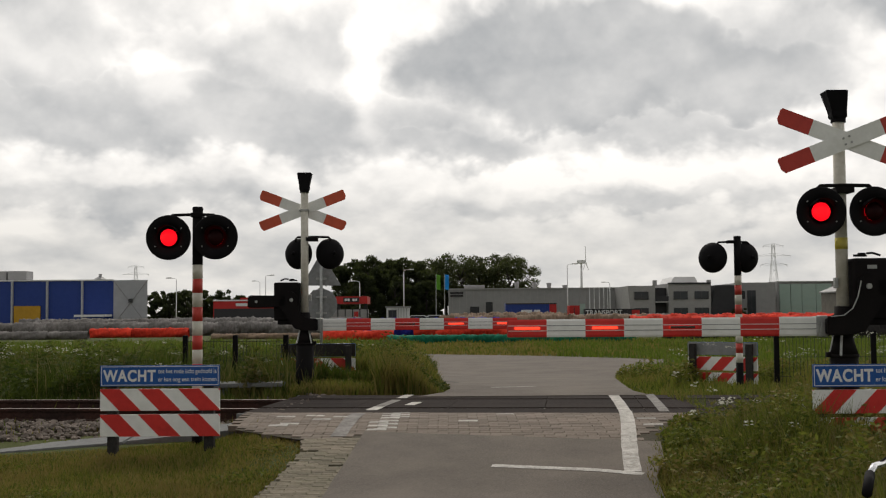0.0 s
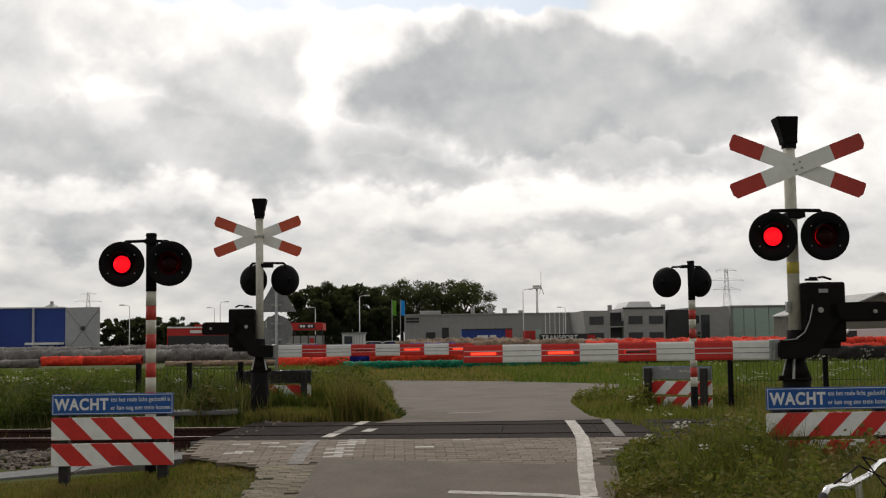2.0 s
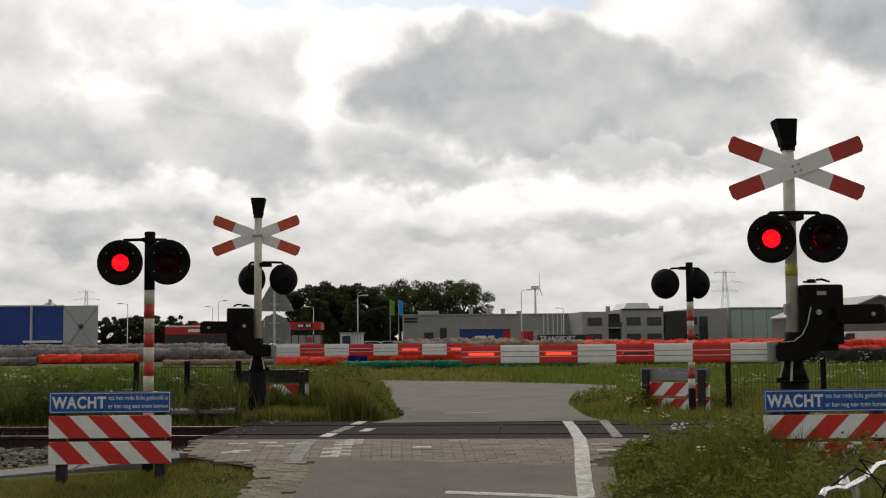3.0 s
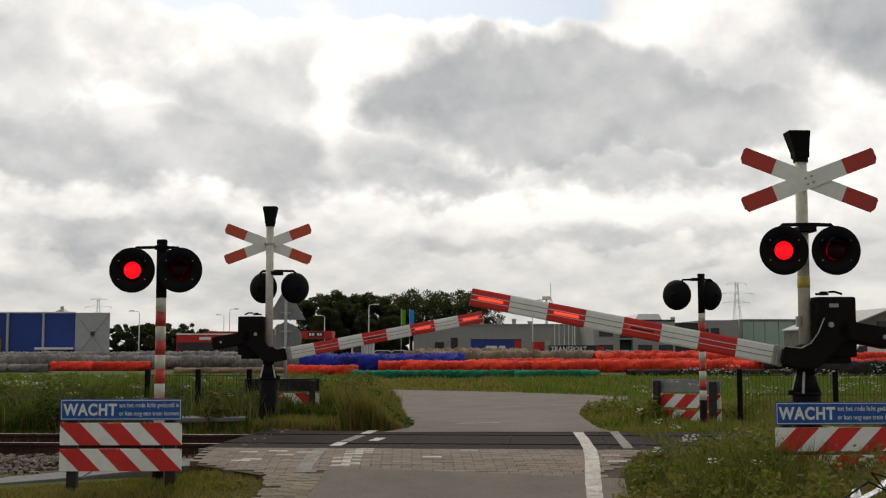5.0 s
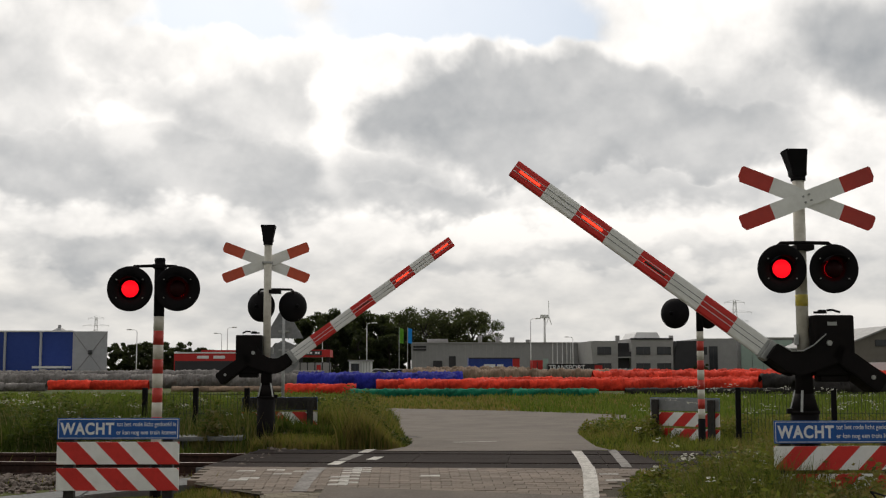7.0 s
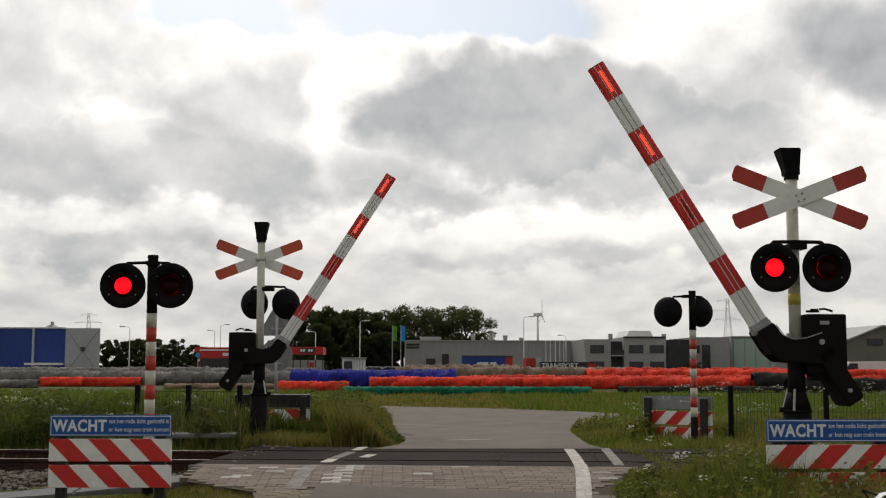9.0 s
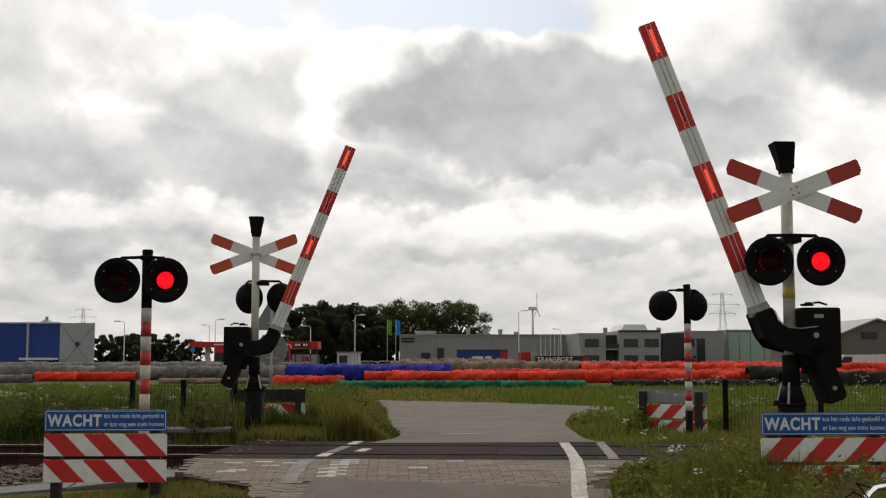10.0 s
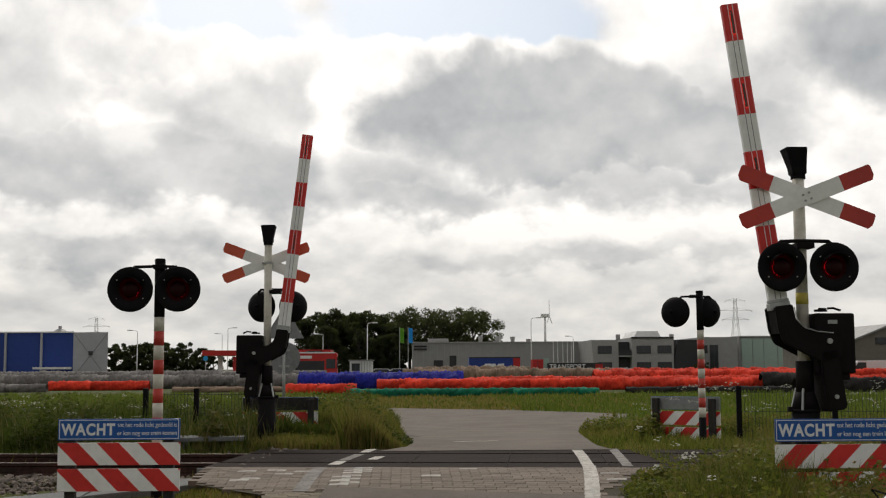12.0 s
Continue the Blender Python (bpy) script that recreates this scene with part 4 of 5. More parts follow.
blades("seed_heads", 14, 9000, (1.9, 7.5, 8.0, 13.4), 0.35, 0.85, 0.004, M["straw"], "dry straw-coloured grass stems among weeds", lean=0.5, lift=bank_right)
blades("seed_heads", 15, 4000, (-16, -1.9, 17.6, 25), 0.5, 1.1, 0.006, M["straw"], "dry straw-coloured grass stems", lean=0.4)
blades("track_weeds", 9, 2600, (-12, -1.9, 12.9, 17.5), 0.06, 0.3, 0.007, M["weed"], "weeds growing through the ballast", clump=0.9)


def broadleaf(name, seed, count, area, top, size, label, lift=None, leaf="weed"):
    """Nettles, docks and bindweed: small leaves in loose mounds."""
    rng = np.random.default_rng(seed)
    x0, x1, y0, y1 = area
    mounds = max(12, count // 260)
    mx, my = rng.uniform(x0, x1, mounds), rng.uniform(y0, y1, mounds)
    r = rng.uniform(0.12, 0.4, mounds)
    k = rng.integers(0, mounds, count)
    a, q = rng.uniform(0, 6.283, count), np.sqrt(rng.uniform(0, 1, count))
    x, y = mx[k] + np.cos(a) * q * r[k], my[k] + np.sin(a) * q * r[k]
    keep = off_road(x, y)
    x, y, q, k = x[keep], y[keep], q[keep], k[keep]
    h = top * (0.5 + 0.6 * (k % 7) / 7) * (1 - 0.6 * q ** 2) * rng.uniform(0.35, 1.0, len(x))
    if lift is not None:
        h = h * np.clip(lift(x, y), 0.15, 1.2)
    c = np.stack([x, y, land_z(x, y) + h], -1)
    u = rng.normal(0, 1, (len(x), 3)) * np.array([1, 1, 0.45])
    u /= np.linalg.norm(u, axis=1)[:, None]
    v = np.cross(u, rng.normal(0, 1, (len(x), 3)))
    v /= np.linalg.norm(v, axis=1)[:, None]
    s = size * rng.uniform(0.5, 1.5, len(x))[:, None]
    V = np.stack([c - u * s, c - v * s * 0.45, c + u * s, c + v * s * 0.45], 1).reshape(-1, 3)
    return tagged(raw(name, V, np.arange(len(V)).reshape(-1, 4), M[leaf]), label, "weeds", kind="stuff")


broadleaf("leafy_weeds", 1, 52000, (1.9, 6.5, 8.6, 13.6), 0.62, 0.026, "leafy nettles and docks among tall grass", bank_right)
broadleaf("leafy_weeds", 2, 24000, (-2.3, 0.0, 17.8, 24), 0.9, 0.03, "leafy weeds mounded beside the side road", bush_height, "thicket")
broadleaf("leafy_weeds", 3, 60000, (-15, -2.0, 17.4, 25), 0.85, 0.035, "leafy weeds in the trackside grass", leaf="thicket")
broadleaf("leafy_weeds", 4, 26000, (3.4, 11, 19.5, 25), 0.5, 0.035, "leafy weeds by the far fence")
broadleaf("leafy_weeds", 5, 5000, (-6.5, -1.7, 9, 12.2), 0.08, 0.016, "clover and plantain in mown grass")


def umbels(name, seed, spots, label):
    """White flower heads on thin stems; spots of (x, y, height, spread)."""
    rng = np.random.default_rng(seed)
    V, F = [], []
    for x, y, h, r in spots:
        z0 = float(land_z(x, y))
        for _ in range(rng.integers(7, 14)):
            cx, cy = x + rng.normal(0, r * 0.5), y + rng.normal(0, r * 0.5)
            cz = z0 + h + rng.uniform(-0.03, 0.02)
            q = rng.uniform(0.008, 0.018)
            k = len(V)
            V.append((cx, cy, cz + 0.008))
            V += [(cx + q * math.cos(a), cy + q * math.sin(a), cz + rng.uniform(-0.006, 0.004)) for a in np.linspace(0, 6.283, 7)[:-1]]
            F += [(k, k + 1 + i, k + 1 + (i + 1) % 6) for i in range(6)]
    return tagged(raw(name, V, F, M["umbel"]), label, "wild flowers", kind="stuff")


_r = random.Random(11)
umbels("cow_parsley", 1, [(_r.uniform(2.4, 4.6), _r.uniform(10.4, 13.2), _r.uniform(0.25, 0.5), 0.05) for _ in range(26)], "white flowering cow parsley among weeds")
umbels("cow_parsley", 2, [(_r.uniform(4.2, 9), _r.uniform(18.2, 23), _r.uniform(0.5, 0.95), 0.12) for _ in range(60)], "white flowering cow parsley by the wire fence")
umbels("cow_parsley", 3, [(_r.uniform(-15, -1.2), _r.uniform(18, 25), _r.uniform(0.4, 0.8), 0.08) for _ in range(120)], "white flowering cow parsley in the tall grass")


# ---- wire fences and the backs of signs ----
def wire_fence(x0, y0, x1, y1, posts, label):
    f = empty("wire_fence", label, "fence", "wire fences")
    L = math.hypot(x1 - x0, y1 - y0)
    f.matrix_basis = pose(x0, y0, 0.1, 0, 0, math.degrees(math.atan2(y1 - y0, x1 - x0)))
    for k in range(posts):
        x = L * k / (posts - 1)
        part("post", box(x - 0.04, x + 0.04, -0.03, 0.03, -0.1, 1.1, 0.006), M["matt"], f, "black square post")
    bm = bmesh.new()
    for i in range(int(L / 0.055)):
        x = 0.03 + i * 0.055
        box(x - 0.003, x + 0.003, -0.003, 0.003, 0.08, 1.03, bm=bm)
    for z in (0.1, 0.4, 0.7, 1.0):
        box(0, L, 0.003, 0.009, z - 0.004, z + 0.004, bm=bm)
    tagged(part("wire_mesh", bm, M["wire"], f), "thin dark wire panel", kind="stuff")
    return f


wire_fence(-4.15, 19.6, -2.5, 19.35, 3, "low black wire mesh fence in tall grass")
wire_fence(5.2, 19.0, 9.6, 18.6, 4, "low black wire mesh fence among white flowers")


def road_sign():
    s = empty("traffic_sign", "grey backs of a triangular and a round traffic sign", "traffic sign", m=pose(-2.3, 23.0, 0.05))
    part("pole", rod((0, -0.03, 0), (0, -0.03, 2.6), 0.03, seg=12), M["galv"], s, smooth=True)
    part("round_plate", rod((0, -0.005, 1.66), (0, 0.012, 1.66), 0.3, seg=40), M["signback"], s, "round grey plate")
    part("triangle_plate", prism([(-0.37, 2.02), (0.37, 2.02), (0.0, 2.66)], -0.005, 0.012, 0.003), M["signback"], s, "triangular grey plate")
    for z in (1.5, 1.8, 2.15):
        part("clip", box(-0.1, 0.1, -0.04, -0.006, z - 0.02, z + 0.02, 0.003), M["galv"], s)
    return s


road_sign()


# ---- the industrial estate beyond the field ----
M.update(
    bluewall=surface("blue_cladding", (0.016, 0.05, 0.27), (0.013, 0.042, 0.23), 0.5, grain=1.5, stain=0.08, bump=0.05),
    paleclad=surface("pale_grey_cladding", (0.42, 0.43, 0.46), (0.36, 0.37, 0.40), 0.55, grain=1.5, stain=0.08, bump=0.05),
    greyclad=surface("grey_cladding", (0.31, 0.31, 0.31), (0.26, 0.26, 0.262), 0.55, grain=1.2, stain=0.06, bump=0.05),
    greybrick=surface("grey_facade", (0.36, 0.355, 0.35), (0.3, 0.295, 0.29), 0.8, grain=2.0, stain=0.1, bump=0.1),
    mint=surface("mint_cladding", (0.33, 0.43, 0.38), (0.28, 0.37, 0.33), 0.55, grain=1.2, stain=0.06, bump=0.05),
    brownclad=surface("brown_grey_shed", (0.17, 0.155, 0.135), (0.13, 0.12, 0.105), 0.7, grain=1.2, stain=0.08, bump=0.05),
    darkface=surface("dark_facade", (0.022, 0.022, 0.026), (0.03, 0.03, 0.034), 0.5, grain=2, bump=0.03),
    pane=surface("dark_window_glass", (0.02, 0.024, 0.03), (0.03, 0.035, 0.04), 0.12, grain=1, stain=0.3, bump=0.0, spec=0.6),
    yellow=surface("yellow_door", (0.55, 0.31, 0.02), (0.46, 0.26, 0.02), 0.6, grain=2, bump=0.05),
    signred=surface("red_canopy", (0.50, 0.02, 0.018), (0.42, 0.018, 0.016), 0.45, grain=2, bump=0.03),
    carwhite=surface("white_car_paint", (0.7, 0.71, 0.72), (0.62, 0.63, 0.64), 0.3, grain=2, bump=0.0),
    cargrey=surface("dark_car_paint", (0.03, 0.032, 0.036), (0.05, 0.05, 0.055), 0.3, grain=2, bump=0.0),
    flaggreen=surface("green_flag", (0.16, 0.36, 0.05), (0.13, 0.3, 0.04), 0.8, grain=3, bump=0.1),
    flagblue=surface("light_blue_flag", (0.03, 0.32, 0.62), (0.03, 0.27, 0.55), 0.8, grain=3, bump=0.1),
    netred=surface("orange_red_net", (0.78, 0.06, 0.03), (0.5, 0.036, 0.02), 0.85, grain=6, stain=1.5, bump=0.8, bump_dist=0.06, per_piece=0.22, spec=0.15),
    netblue=surface("blue_net", (0.025, 0.03, 0.3), (0.016, 0.02, 0.18), 0.85, grain=6, stain=1.5, bump=0.8, bump_dist=0.06, per_piece=0.25, spec=0.15),
    netgreen=surface("green_net", (0.015, 0.19, 0.11), (0.01, 0.11, 0.065), 0.85, grain=6, stain=1.5, bump=0.8, bump_dist=0.06, per_piece=0.25, spec=0.15),
    nettan=surface("tan_net", (0.3, 0.215, 0.155), (0.19, 0.14, 0.1), 0.9, grain=6, stain=1.5, bump=0.8, bump_dist=0.06, per_piece=0.2, spec=0.15),
    netgrey=surface("grey_net", (0.24, 0.225, 0.215), (0.15, 0.14, 0.135), 0.9, grain=6, stain=1.5, bump=0.8, bump_dist=0.06, per_piece=0.22, spec=0.15),
    netblack=surface("black_net", (0.022, 0.021, 0.021), (0.035, 0.032, 0.03), 0.9, grain=6, stain=1.5, bump=0.8, bump_dist=0.06, per_piece=0.25, spec=0.15),
    # very pale base colour carries the distance haze over far steel
    haze=surface("pale_hazed_steel", (0.78, 0.78, 0.78), (0.7, 0.7, 0.7), 0.7, grain=1, bump=0),
)


def net_roll(name, length, h, material, seed):
    """A lumpy bundle of rolled-up netting lying on the ground, with creases round it."""
    rng = np.random.default_rng(seed)
    nu, nv = 30, 20
    V, F = [], []
    ph = rng.uniform(0, 6.28, 6)
    for i in range(nu):
        u = i / (nu - 1)
        end = (1 - abs(2 * u - 1) ** 5) ** 0.5
        for j in range(nv):
            a = 2 * math.pi * j / nv
            r = (0.50 + 0.045 * math.sin(3 * a + ph[0] + 2 * u) + 0.02 * math.sin(u * 15 + ph[1]) + 0.022 * math.sin(u * 37 + 2 * a + ph[2]) + 0.03 * math.sin(u * 9 + 5 * a + ph[3]) + rng.normal(0, 0.018)) * (0.93 + 0.07 * end)
            z = 0.5 + r * math.sin(a)
            V.append(((u - 0.5) * length * 1.3, r * 1.15 * h * math.cos(a), h * max(0.0, z - 0.04)))
    for i in range(nu - 1):
        for j in range(nv):
            k, q = i * nv + j, i * nv + (j + 1) % nv
            F.append((k, q, q + nv, k + nv))
    return raw(name, V, F, material, smooth=True)


def net_row(x0, x1, y, h, key, label, length=1.5, tilt=0.0, seed=0):
    """Bundles laid end to end from x0 to x1."""
    rng = random.Random(seed + int(x0 * 7))
    kinds = [tagged(net_roll("net_roll", length, h, M[key], seed * 5 + k), label, "net roll", "stored net rolls") for k in range(3)]
    n_ = max(1, int(round((x1 - x0) / length)))
    for i in range(n_):
        x = x0 + (i + 0.5) * (x1 - x0) / n_
        yy = y + tilt * (i - n_ / 2) + rng.uniform(-0.12, 0.12)
        m = pose(x, yy, float(land_z(x, yy)) - 0.02, 0, 0, rng.uniform(-5, 5) + (180 if rng.random() < 0.5 else 0)) 
        if i < 3:
            kinds[i].matrix_basis = m
        else:
            copy_thing(kinds[rng.randrange(3)], m)
    for k in kinds[n_:]:
        bpy.data.objects.remove(k)


ORANGE, BLUE, GREY = "rolled bundle of orange-red netting lying on grass", "rolled bundle of dark blue netting lying on grass", "weathered grey roll of netting in a storage row"
net_row(-1.75, 25.51, 80, 0.84, "netred", ORANGE, 1.4, seed=1)
net_row(4.53, 33.42, 84, 0.92, "netred", ORANGE, 1.5, seed=2)
net_row(16.24, 44.28, 104, 1.32, "netred", ORANGE, 1.6, seed=3)
net_row(18.01, 47.69, 112, 1.42, "netred", ORANGE, 1.6, seed=4)
net_row(-7.36, 3.36, 86, 1.18, "netblue", BLUE, 1.4, seed=5)
net_row(-7.70, 4.02, 90, 1.28, "netblue", BLUE, 1.4, seed=6)
net_row(-6.99, -3.08, 72, 0.62, "netred", ORANGE, 1.0, seed=7)
net_row(-14.65, -7.58, 78, 0.4, "nettan", "faded tan net roll half hidden by grass", 1.2, seed=17)
net_row(-2.71, 9.68, 62, 0.5, "netgreen", "flat bundle of green netting along the grass", 1.0, seed=8)
net_row(-0.21, 18.53, 112, 1.5, "nettan", "tan coloured roll of netting in a storage row", 1.3, seed=9)
net_row(0.88, 11.85, 118, 1.72, "nettan", "tan coloured roll of netting in a storage row", 1.3, seed=10)
net_row(12.51, 20.98, 114, 1.5, "netgrey", GREY, 1.3, seed=11)
net_row(-25.32, -18.57, 88, 0.7, "netred", ORANGE, 1.3, seed=12)
net_row(-19.84, -8.04, 94, 1.12, "netgrey", GREY, 1.3, seed=13)
net_row(-40.80, -21.95, 104, 1.12, "netgrey", GREY, 1.4, seed=14)
net_row(-41.50, -8.03, 120, 1.42, "netgrey", GREY, 1.5, seed=15)
net_row(-32.17, -24.16, 82, 0.6, "netgrey", GREY, 1.4, seed=16)
net_row(22.65, 30.45, 70, 0.85, "netblack", "heap of black netting overgrown by grass", 1.4, seed=18)
net_row(23.29, 26.15, 79, 1.15, "netblack", "dark bundle of netting lying across orange nets", 1.4, seed=19)
net_row(12.46, 21.35, 68, 0.42, "netblack", "heap of black netting overgrown by grass", 1.3, seed=20)


def block(parent, name, x0, x1, y0, y1, z0, z1, key, label="", bevel=0.0):
    return part(name, box(x0, x1, y0, y1, z0, z1, bevel), M[key], parent, label)


def window(parent, x0, x1, z0, z1, y):
    w = block(parent, "window", x0, x1, y - 0.12, y + 0.1, z0, z1, "darkface", "dark framed window")
    mid = (x0 + x1) / 2
    for a, b in ((x0 + 0.08, mid - 0.04), (mid + 0.04, x1 - 0.08)):
        block(w, "pane", a, b, y - 0.14, y - 0.1, z0 + 0.08, z1 - 0.08, "pane")
    return w


def warehouse():
    w = empty("blue_warehouse", "long blue warehouse with a pale grey end bay", "warehouse")
    top = 6.63
    block(w, "wall", -76.96, -45.99, 170, 195, 0, top, "bluewall", "blue cladding wall")
    block(w, "end_bay", -45.99, -41.25, 169.6, 195, 0, top + 0.05, "paleclad", "pale grey cladding with crossed bracing")
    block(w, "roof_edge", -76.96, -45.99, 169.8, 195, top, top + 0.18, "haze")
    for ob in w.children:
        for v in ob.data.vertices:
            if v.co.y > 180:
                v.co.x -= 7.0
    for q in (-74.67, -69.85, -65.03, -60.21, -55.31, -50.41):
        block(w, "column", q - 0.13, q + 0.13, 169.6, 170.0, 0, top, "paleclad", "white column")
    block(w, "sliding_door", -60.21 + 0.3, -56.26, 169.7, 170.0, 0, 3.17, "yellow", "yellow sliding door")
    block(w, "vent", -43.85, -43.30, 169.4, 169.6, 3.53, 4.08, "cargrey")
    a, b = -45.99, -41.25
    for p, q in (((a, 0.4), (b, top)), ((a, top), (b, 0.4))):
        part("bracing", rod((p[0], 169.58, p[1]), (q[0], 169.58, q[1]), 0.05, seg=6), M["greyclad"], w)
    block(w, "low_roof", -50.41, -46.15, 166, 169.6, 1.6, 1.9, "haze", "low grey canopy roof")
    # plant on the roof
    dome = bmesh.new()
    bmesh.ops.create_cone(dome, cap_ends=True, segments=14, radius1=1.6, radius2=0.4, depth=0.7, matrix=pose(-50.79, 180, top + 0.5))
    rod((-50.79, 180, top), (-50.79, 180, top + 1.3), 0.25, seg=8, bm=dome)
    part("roof_plant", dome, M["greyclad"], w, "grey conical roof vent")
    for q in (-64.04, -62.38, -61.06):
        part("roof_tank", box(q - 0.7, q + 0.7, 176, 179, top + 0.2, 8.32, 0.1), M["greyclad"], w, "grey roof unit")


warehouse()


def hall():
    h = empty("grey_hall", "long low grey industrial hall with roof vents", "industrial hall")
    x0, x1, top = 1.05, 32.02, 5.70
    block(h, "wall", x0, x1, 205, 235, 0, top, "greyclad", "ribbed grey cladding")
    block(h, "roof_trim", x0 - 0.1, x1, 204.8, 235, top, top + 0.2, "greybrick")
    n_ = 26
    for k in range(n_):
        x = x0 + (x1 - x0) * (k + 0.5) / n_
        block(h, "cladding_rib", x - 0.05, x + 0.05, 204.93, 205.0, 0, top, "greybrick")
    for q, t_ in ((12.91, 1.4), (15.96, 1.3), (18.53, 1.2), (21.29, 0.8)):
        part("roof_vent", rod((q, 212, top), (q, 212, top + t_), 0.3, 0.45, 10), M["greybrick"], h, "grey roof vent")
    block(h, "roof_unit", 3.75, 7.29, 211, 214, top, top + 0.9, "greybrick", "grey roof plant housing", 0.1)
    for q0, q1 in ((1.24, 3.43),):
        for z in (5.14, 4.66):
            block(h, "wall_sign", q0, q1, 204.8, 204.9, z - 0.16, z + 0.16, "darkface", "dark bars of a wall sign")
    block(h, "door", 7.24, 8.39, 204.85, 205, 0, 3.57, "darkface", "dark door")
    block(h, "dock_frame", 4.57, 6.10, 204.6, 205, 0, 2.82, "darkface", "dark loading dock")


hall()


def office():
    o = empty("grey_office", "two-storey grey office building with slanted dark facade", "office building")
    top, y = 5.78, 190
    lo0, lo1, up0, up1 = 0.9, 2.30, 3.62, 4.86
    part("wing", prism([(29.41, 0), (33.21, 0), (33.21, top), (28.97, top)], y, y + 16), M["greybrick"], o, "grey facade with slanted end")
    block(o, "balcony_bay", 33.21, 35.24, y + 1.5, y + 16, 0, top - 0.3, "darkface", "recessed dark bay")
    block(o, "balcony", 33.21, 35.24, y - 0.4, y + 1.5, up0 - 0.5, up0 - 0.3, "greybrick")
    block(o, "railing", 33.21, 35.24, y - 0.4, y - 0.34, up0 - 0.3, up0 + 0.5, "darkface")
    block(o, "main_wall", 35.24, 41.86, y - 0.3, y + 16, 0, top + 0.35, "greybrick", "grey facade")
    part("dark_wing", prism([(41.69, 0), (46.63, 0), (46.63, top), (42.57, top)], y - 0.1, y + 16), M["darkface"], o, "dark slanted facade")
    block(o, "side_wall", 46.63, 52.28, y + 1, y + 16, 0, 6.18, "greyclad", "grey side wall")
    for a, b, q in ((29.94, 32.15, y), (36.03, 38.24, y - 0.3), (39.30, 41.51, y - 0.3)):
        window(o, a, b, up0, up1, q)
        window(o, a, b, lo0, lo1, q)
    window(o, 47.87, 49.19, 0.8, 4.95, y + 1)
    window(o, 46.98, 47.51, up0, up1, y + 1)
    g = prism([(35.90, top - 0.2), (41.18, top - 0.2), (40.27, 7.25), (36.99, 7.25)], 194, 204)
    part("roof_lantern", g, M["haze"], o, "pale sloping rooftop structure")
    for q in (33.56, 42.12):
        part("chimney", box(q - 0.3, q + 0.3, 192, 192.6, top, top + 0.9), M["greybrick"], o)
    block(o, "parapet", 35.24 - 0.1, 41.86, y - 0.45, y - 0.3, top + 0.2, top + 0.45, "darkface")


office()


def mint_hall():
    h = empty("mint_hall", "flat-roofed hall with mint green cladding panels", "industrial hall")
    top = 6.27
    block(h, "wall", 53.93, 63.59, 196, 226, 0, top, "greyclad", "grey cladding")
    for a, b in ((54.30, 56.03), (56.12, 57.85), (57.94, 60.13), (60.22, 62.68)):
        block(h, "panel", a, b, 195.8, 196, 0.3, top - 0.25, "mint", "mint green panel")
    block(h, "roof_trim", 53.93, 63.59, 195.7, 226, top, top + 0.2, "greybrick")


mint_hall()


def brown_shed():
    s = empty("brown_shed", "weathered brown-grey gabled shed", "shed")
    x0, x1, xm = 54.52, 68.05, 60.38
    e, r = 4.23, 6.56
    part("wall", prism([(x0, 0), (x1, 0), (x1, e), (xm, r), (x0, e)], 150, 175), M["brownclad"], s, "brown-grey cladding")
    for (a, za), (b, zb) in (((x0 - 0.3, e - 0.1), (xm, r)), ((xm, r), (x1 + 0.3, e - 0.1))):
        part("roof", prism([(a, za), (b, zb), (b, zb + 0.2), (a, za + 0.2)], 149.6, 175.2), M["greyclad"], s, "grey sheet roof")
    window(s, 58.43, 60.38, 4.20, 5.03, 150)


brown_shed()


def container(x0, x1, y, z1, label, key, letters):
    c = empty("freight_container", label, "container", "containers and trailers")
    w = x1 - x0
    c.matrix_basis = pose(x0, y, 0)
    block(c, "body", 0, w * 0.86, 0, 2.4, 0.1, z1, key, "corrugated steel sides")
    block(c, "end_doors", w * 0.86, w, 0.02, 2.4, 0.1, z1, "signred", "red end section")
    for k in range(18):
        x = w * 0.86 * (k + 0.5) / 18
        block(c, "corrugation", x - 0.05, x + 0.05, -0.03, 0, 0.25, z1 - 0.15, key)
    block(c, "top_rail", 0, w, -0.05, 0.05, z1 - 0.12, z1, "darkface")
    return c


berg = container(6.71, 12.15, 130, 2.66, "dark blue freight container with pale lettering bars", "bluewall", False)
for a, b in ((0.3, 0.52), (0.56, 0.68)):
    block(berg, "name_bar", 5.43 * a, 5.43 * b, -0.06, -0.03, 1.55, 1.95, "letter", "pale lettering bar")
trailer = container(14.58, 20.22, 125, 1.97, "dark trailer side lettered in white", "darkface", True)
lettering("lettering", "TRANSPORT", 0.75, 3.75, M["letter"], trailer, pose(0.1, -0.06, 1.33))
crate = empty("mint_sign_panel", "small mint coloured upright sign panel", "sign")
block(crate, "panel", 14.23, 14.76, 126, 126.1, 0.3, 2.52, "mint")
block(crate, "foot", 14.35, 14.64, 125.9, 126.2, 0, 0.3, "darkface")
box_red = empty("red_container", "red steel storage container", "container")
block(box_red, "body", 13.33, 14.40, 128, 130.4, 0.05, 2.36, "signred")
block(box_red, "door_bar", 13.80, 13.86, 127.95, 128, 0.2, 2.2, "darkface")


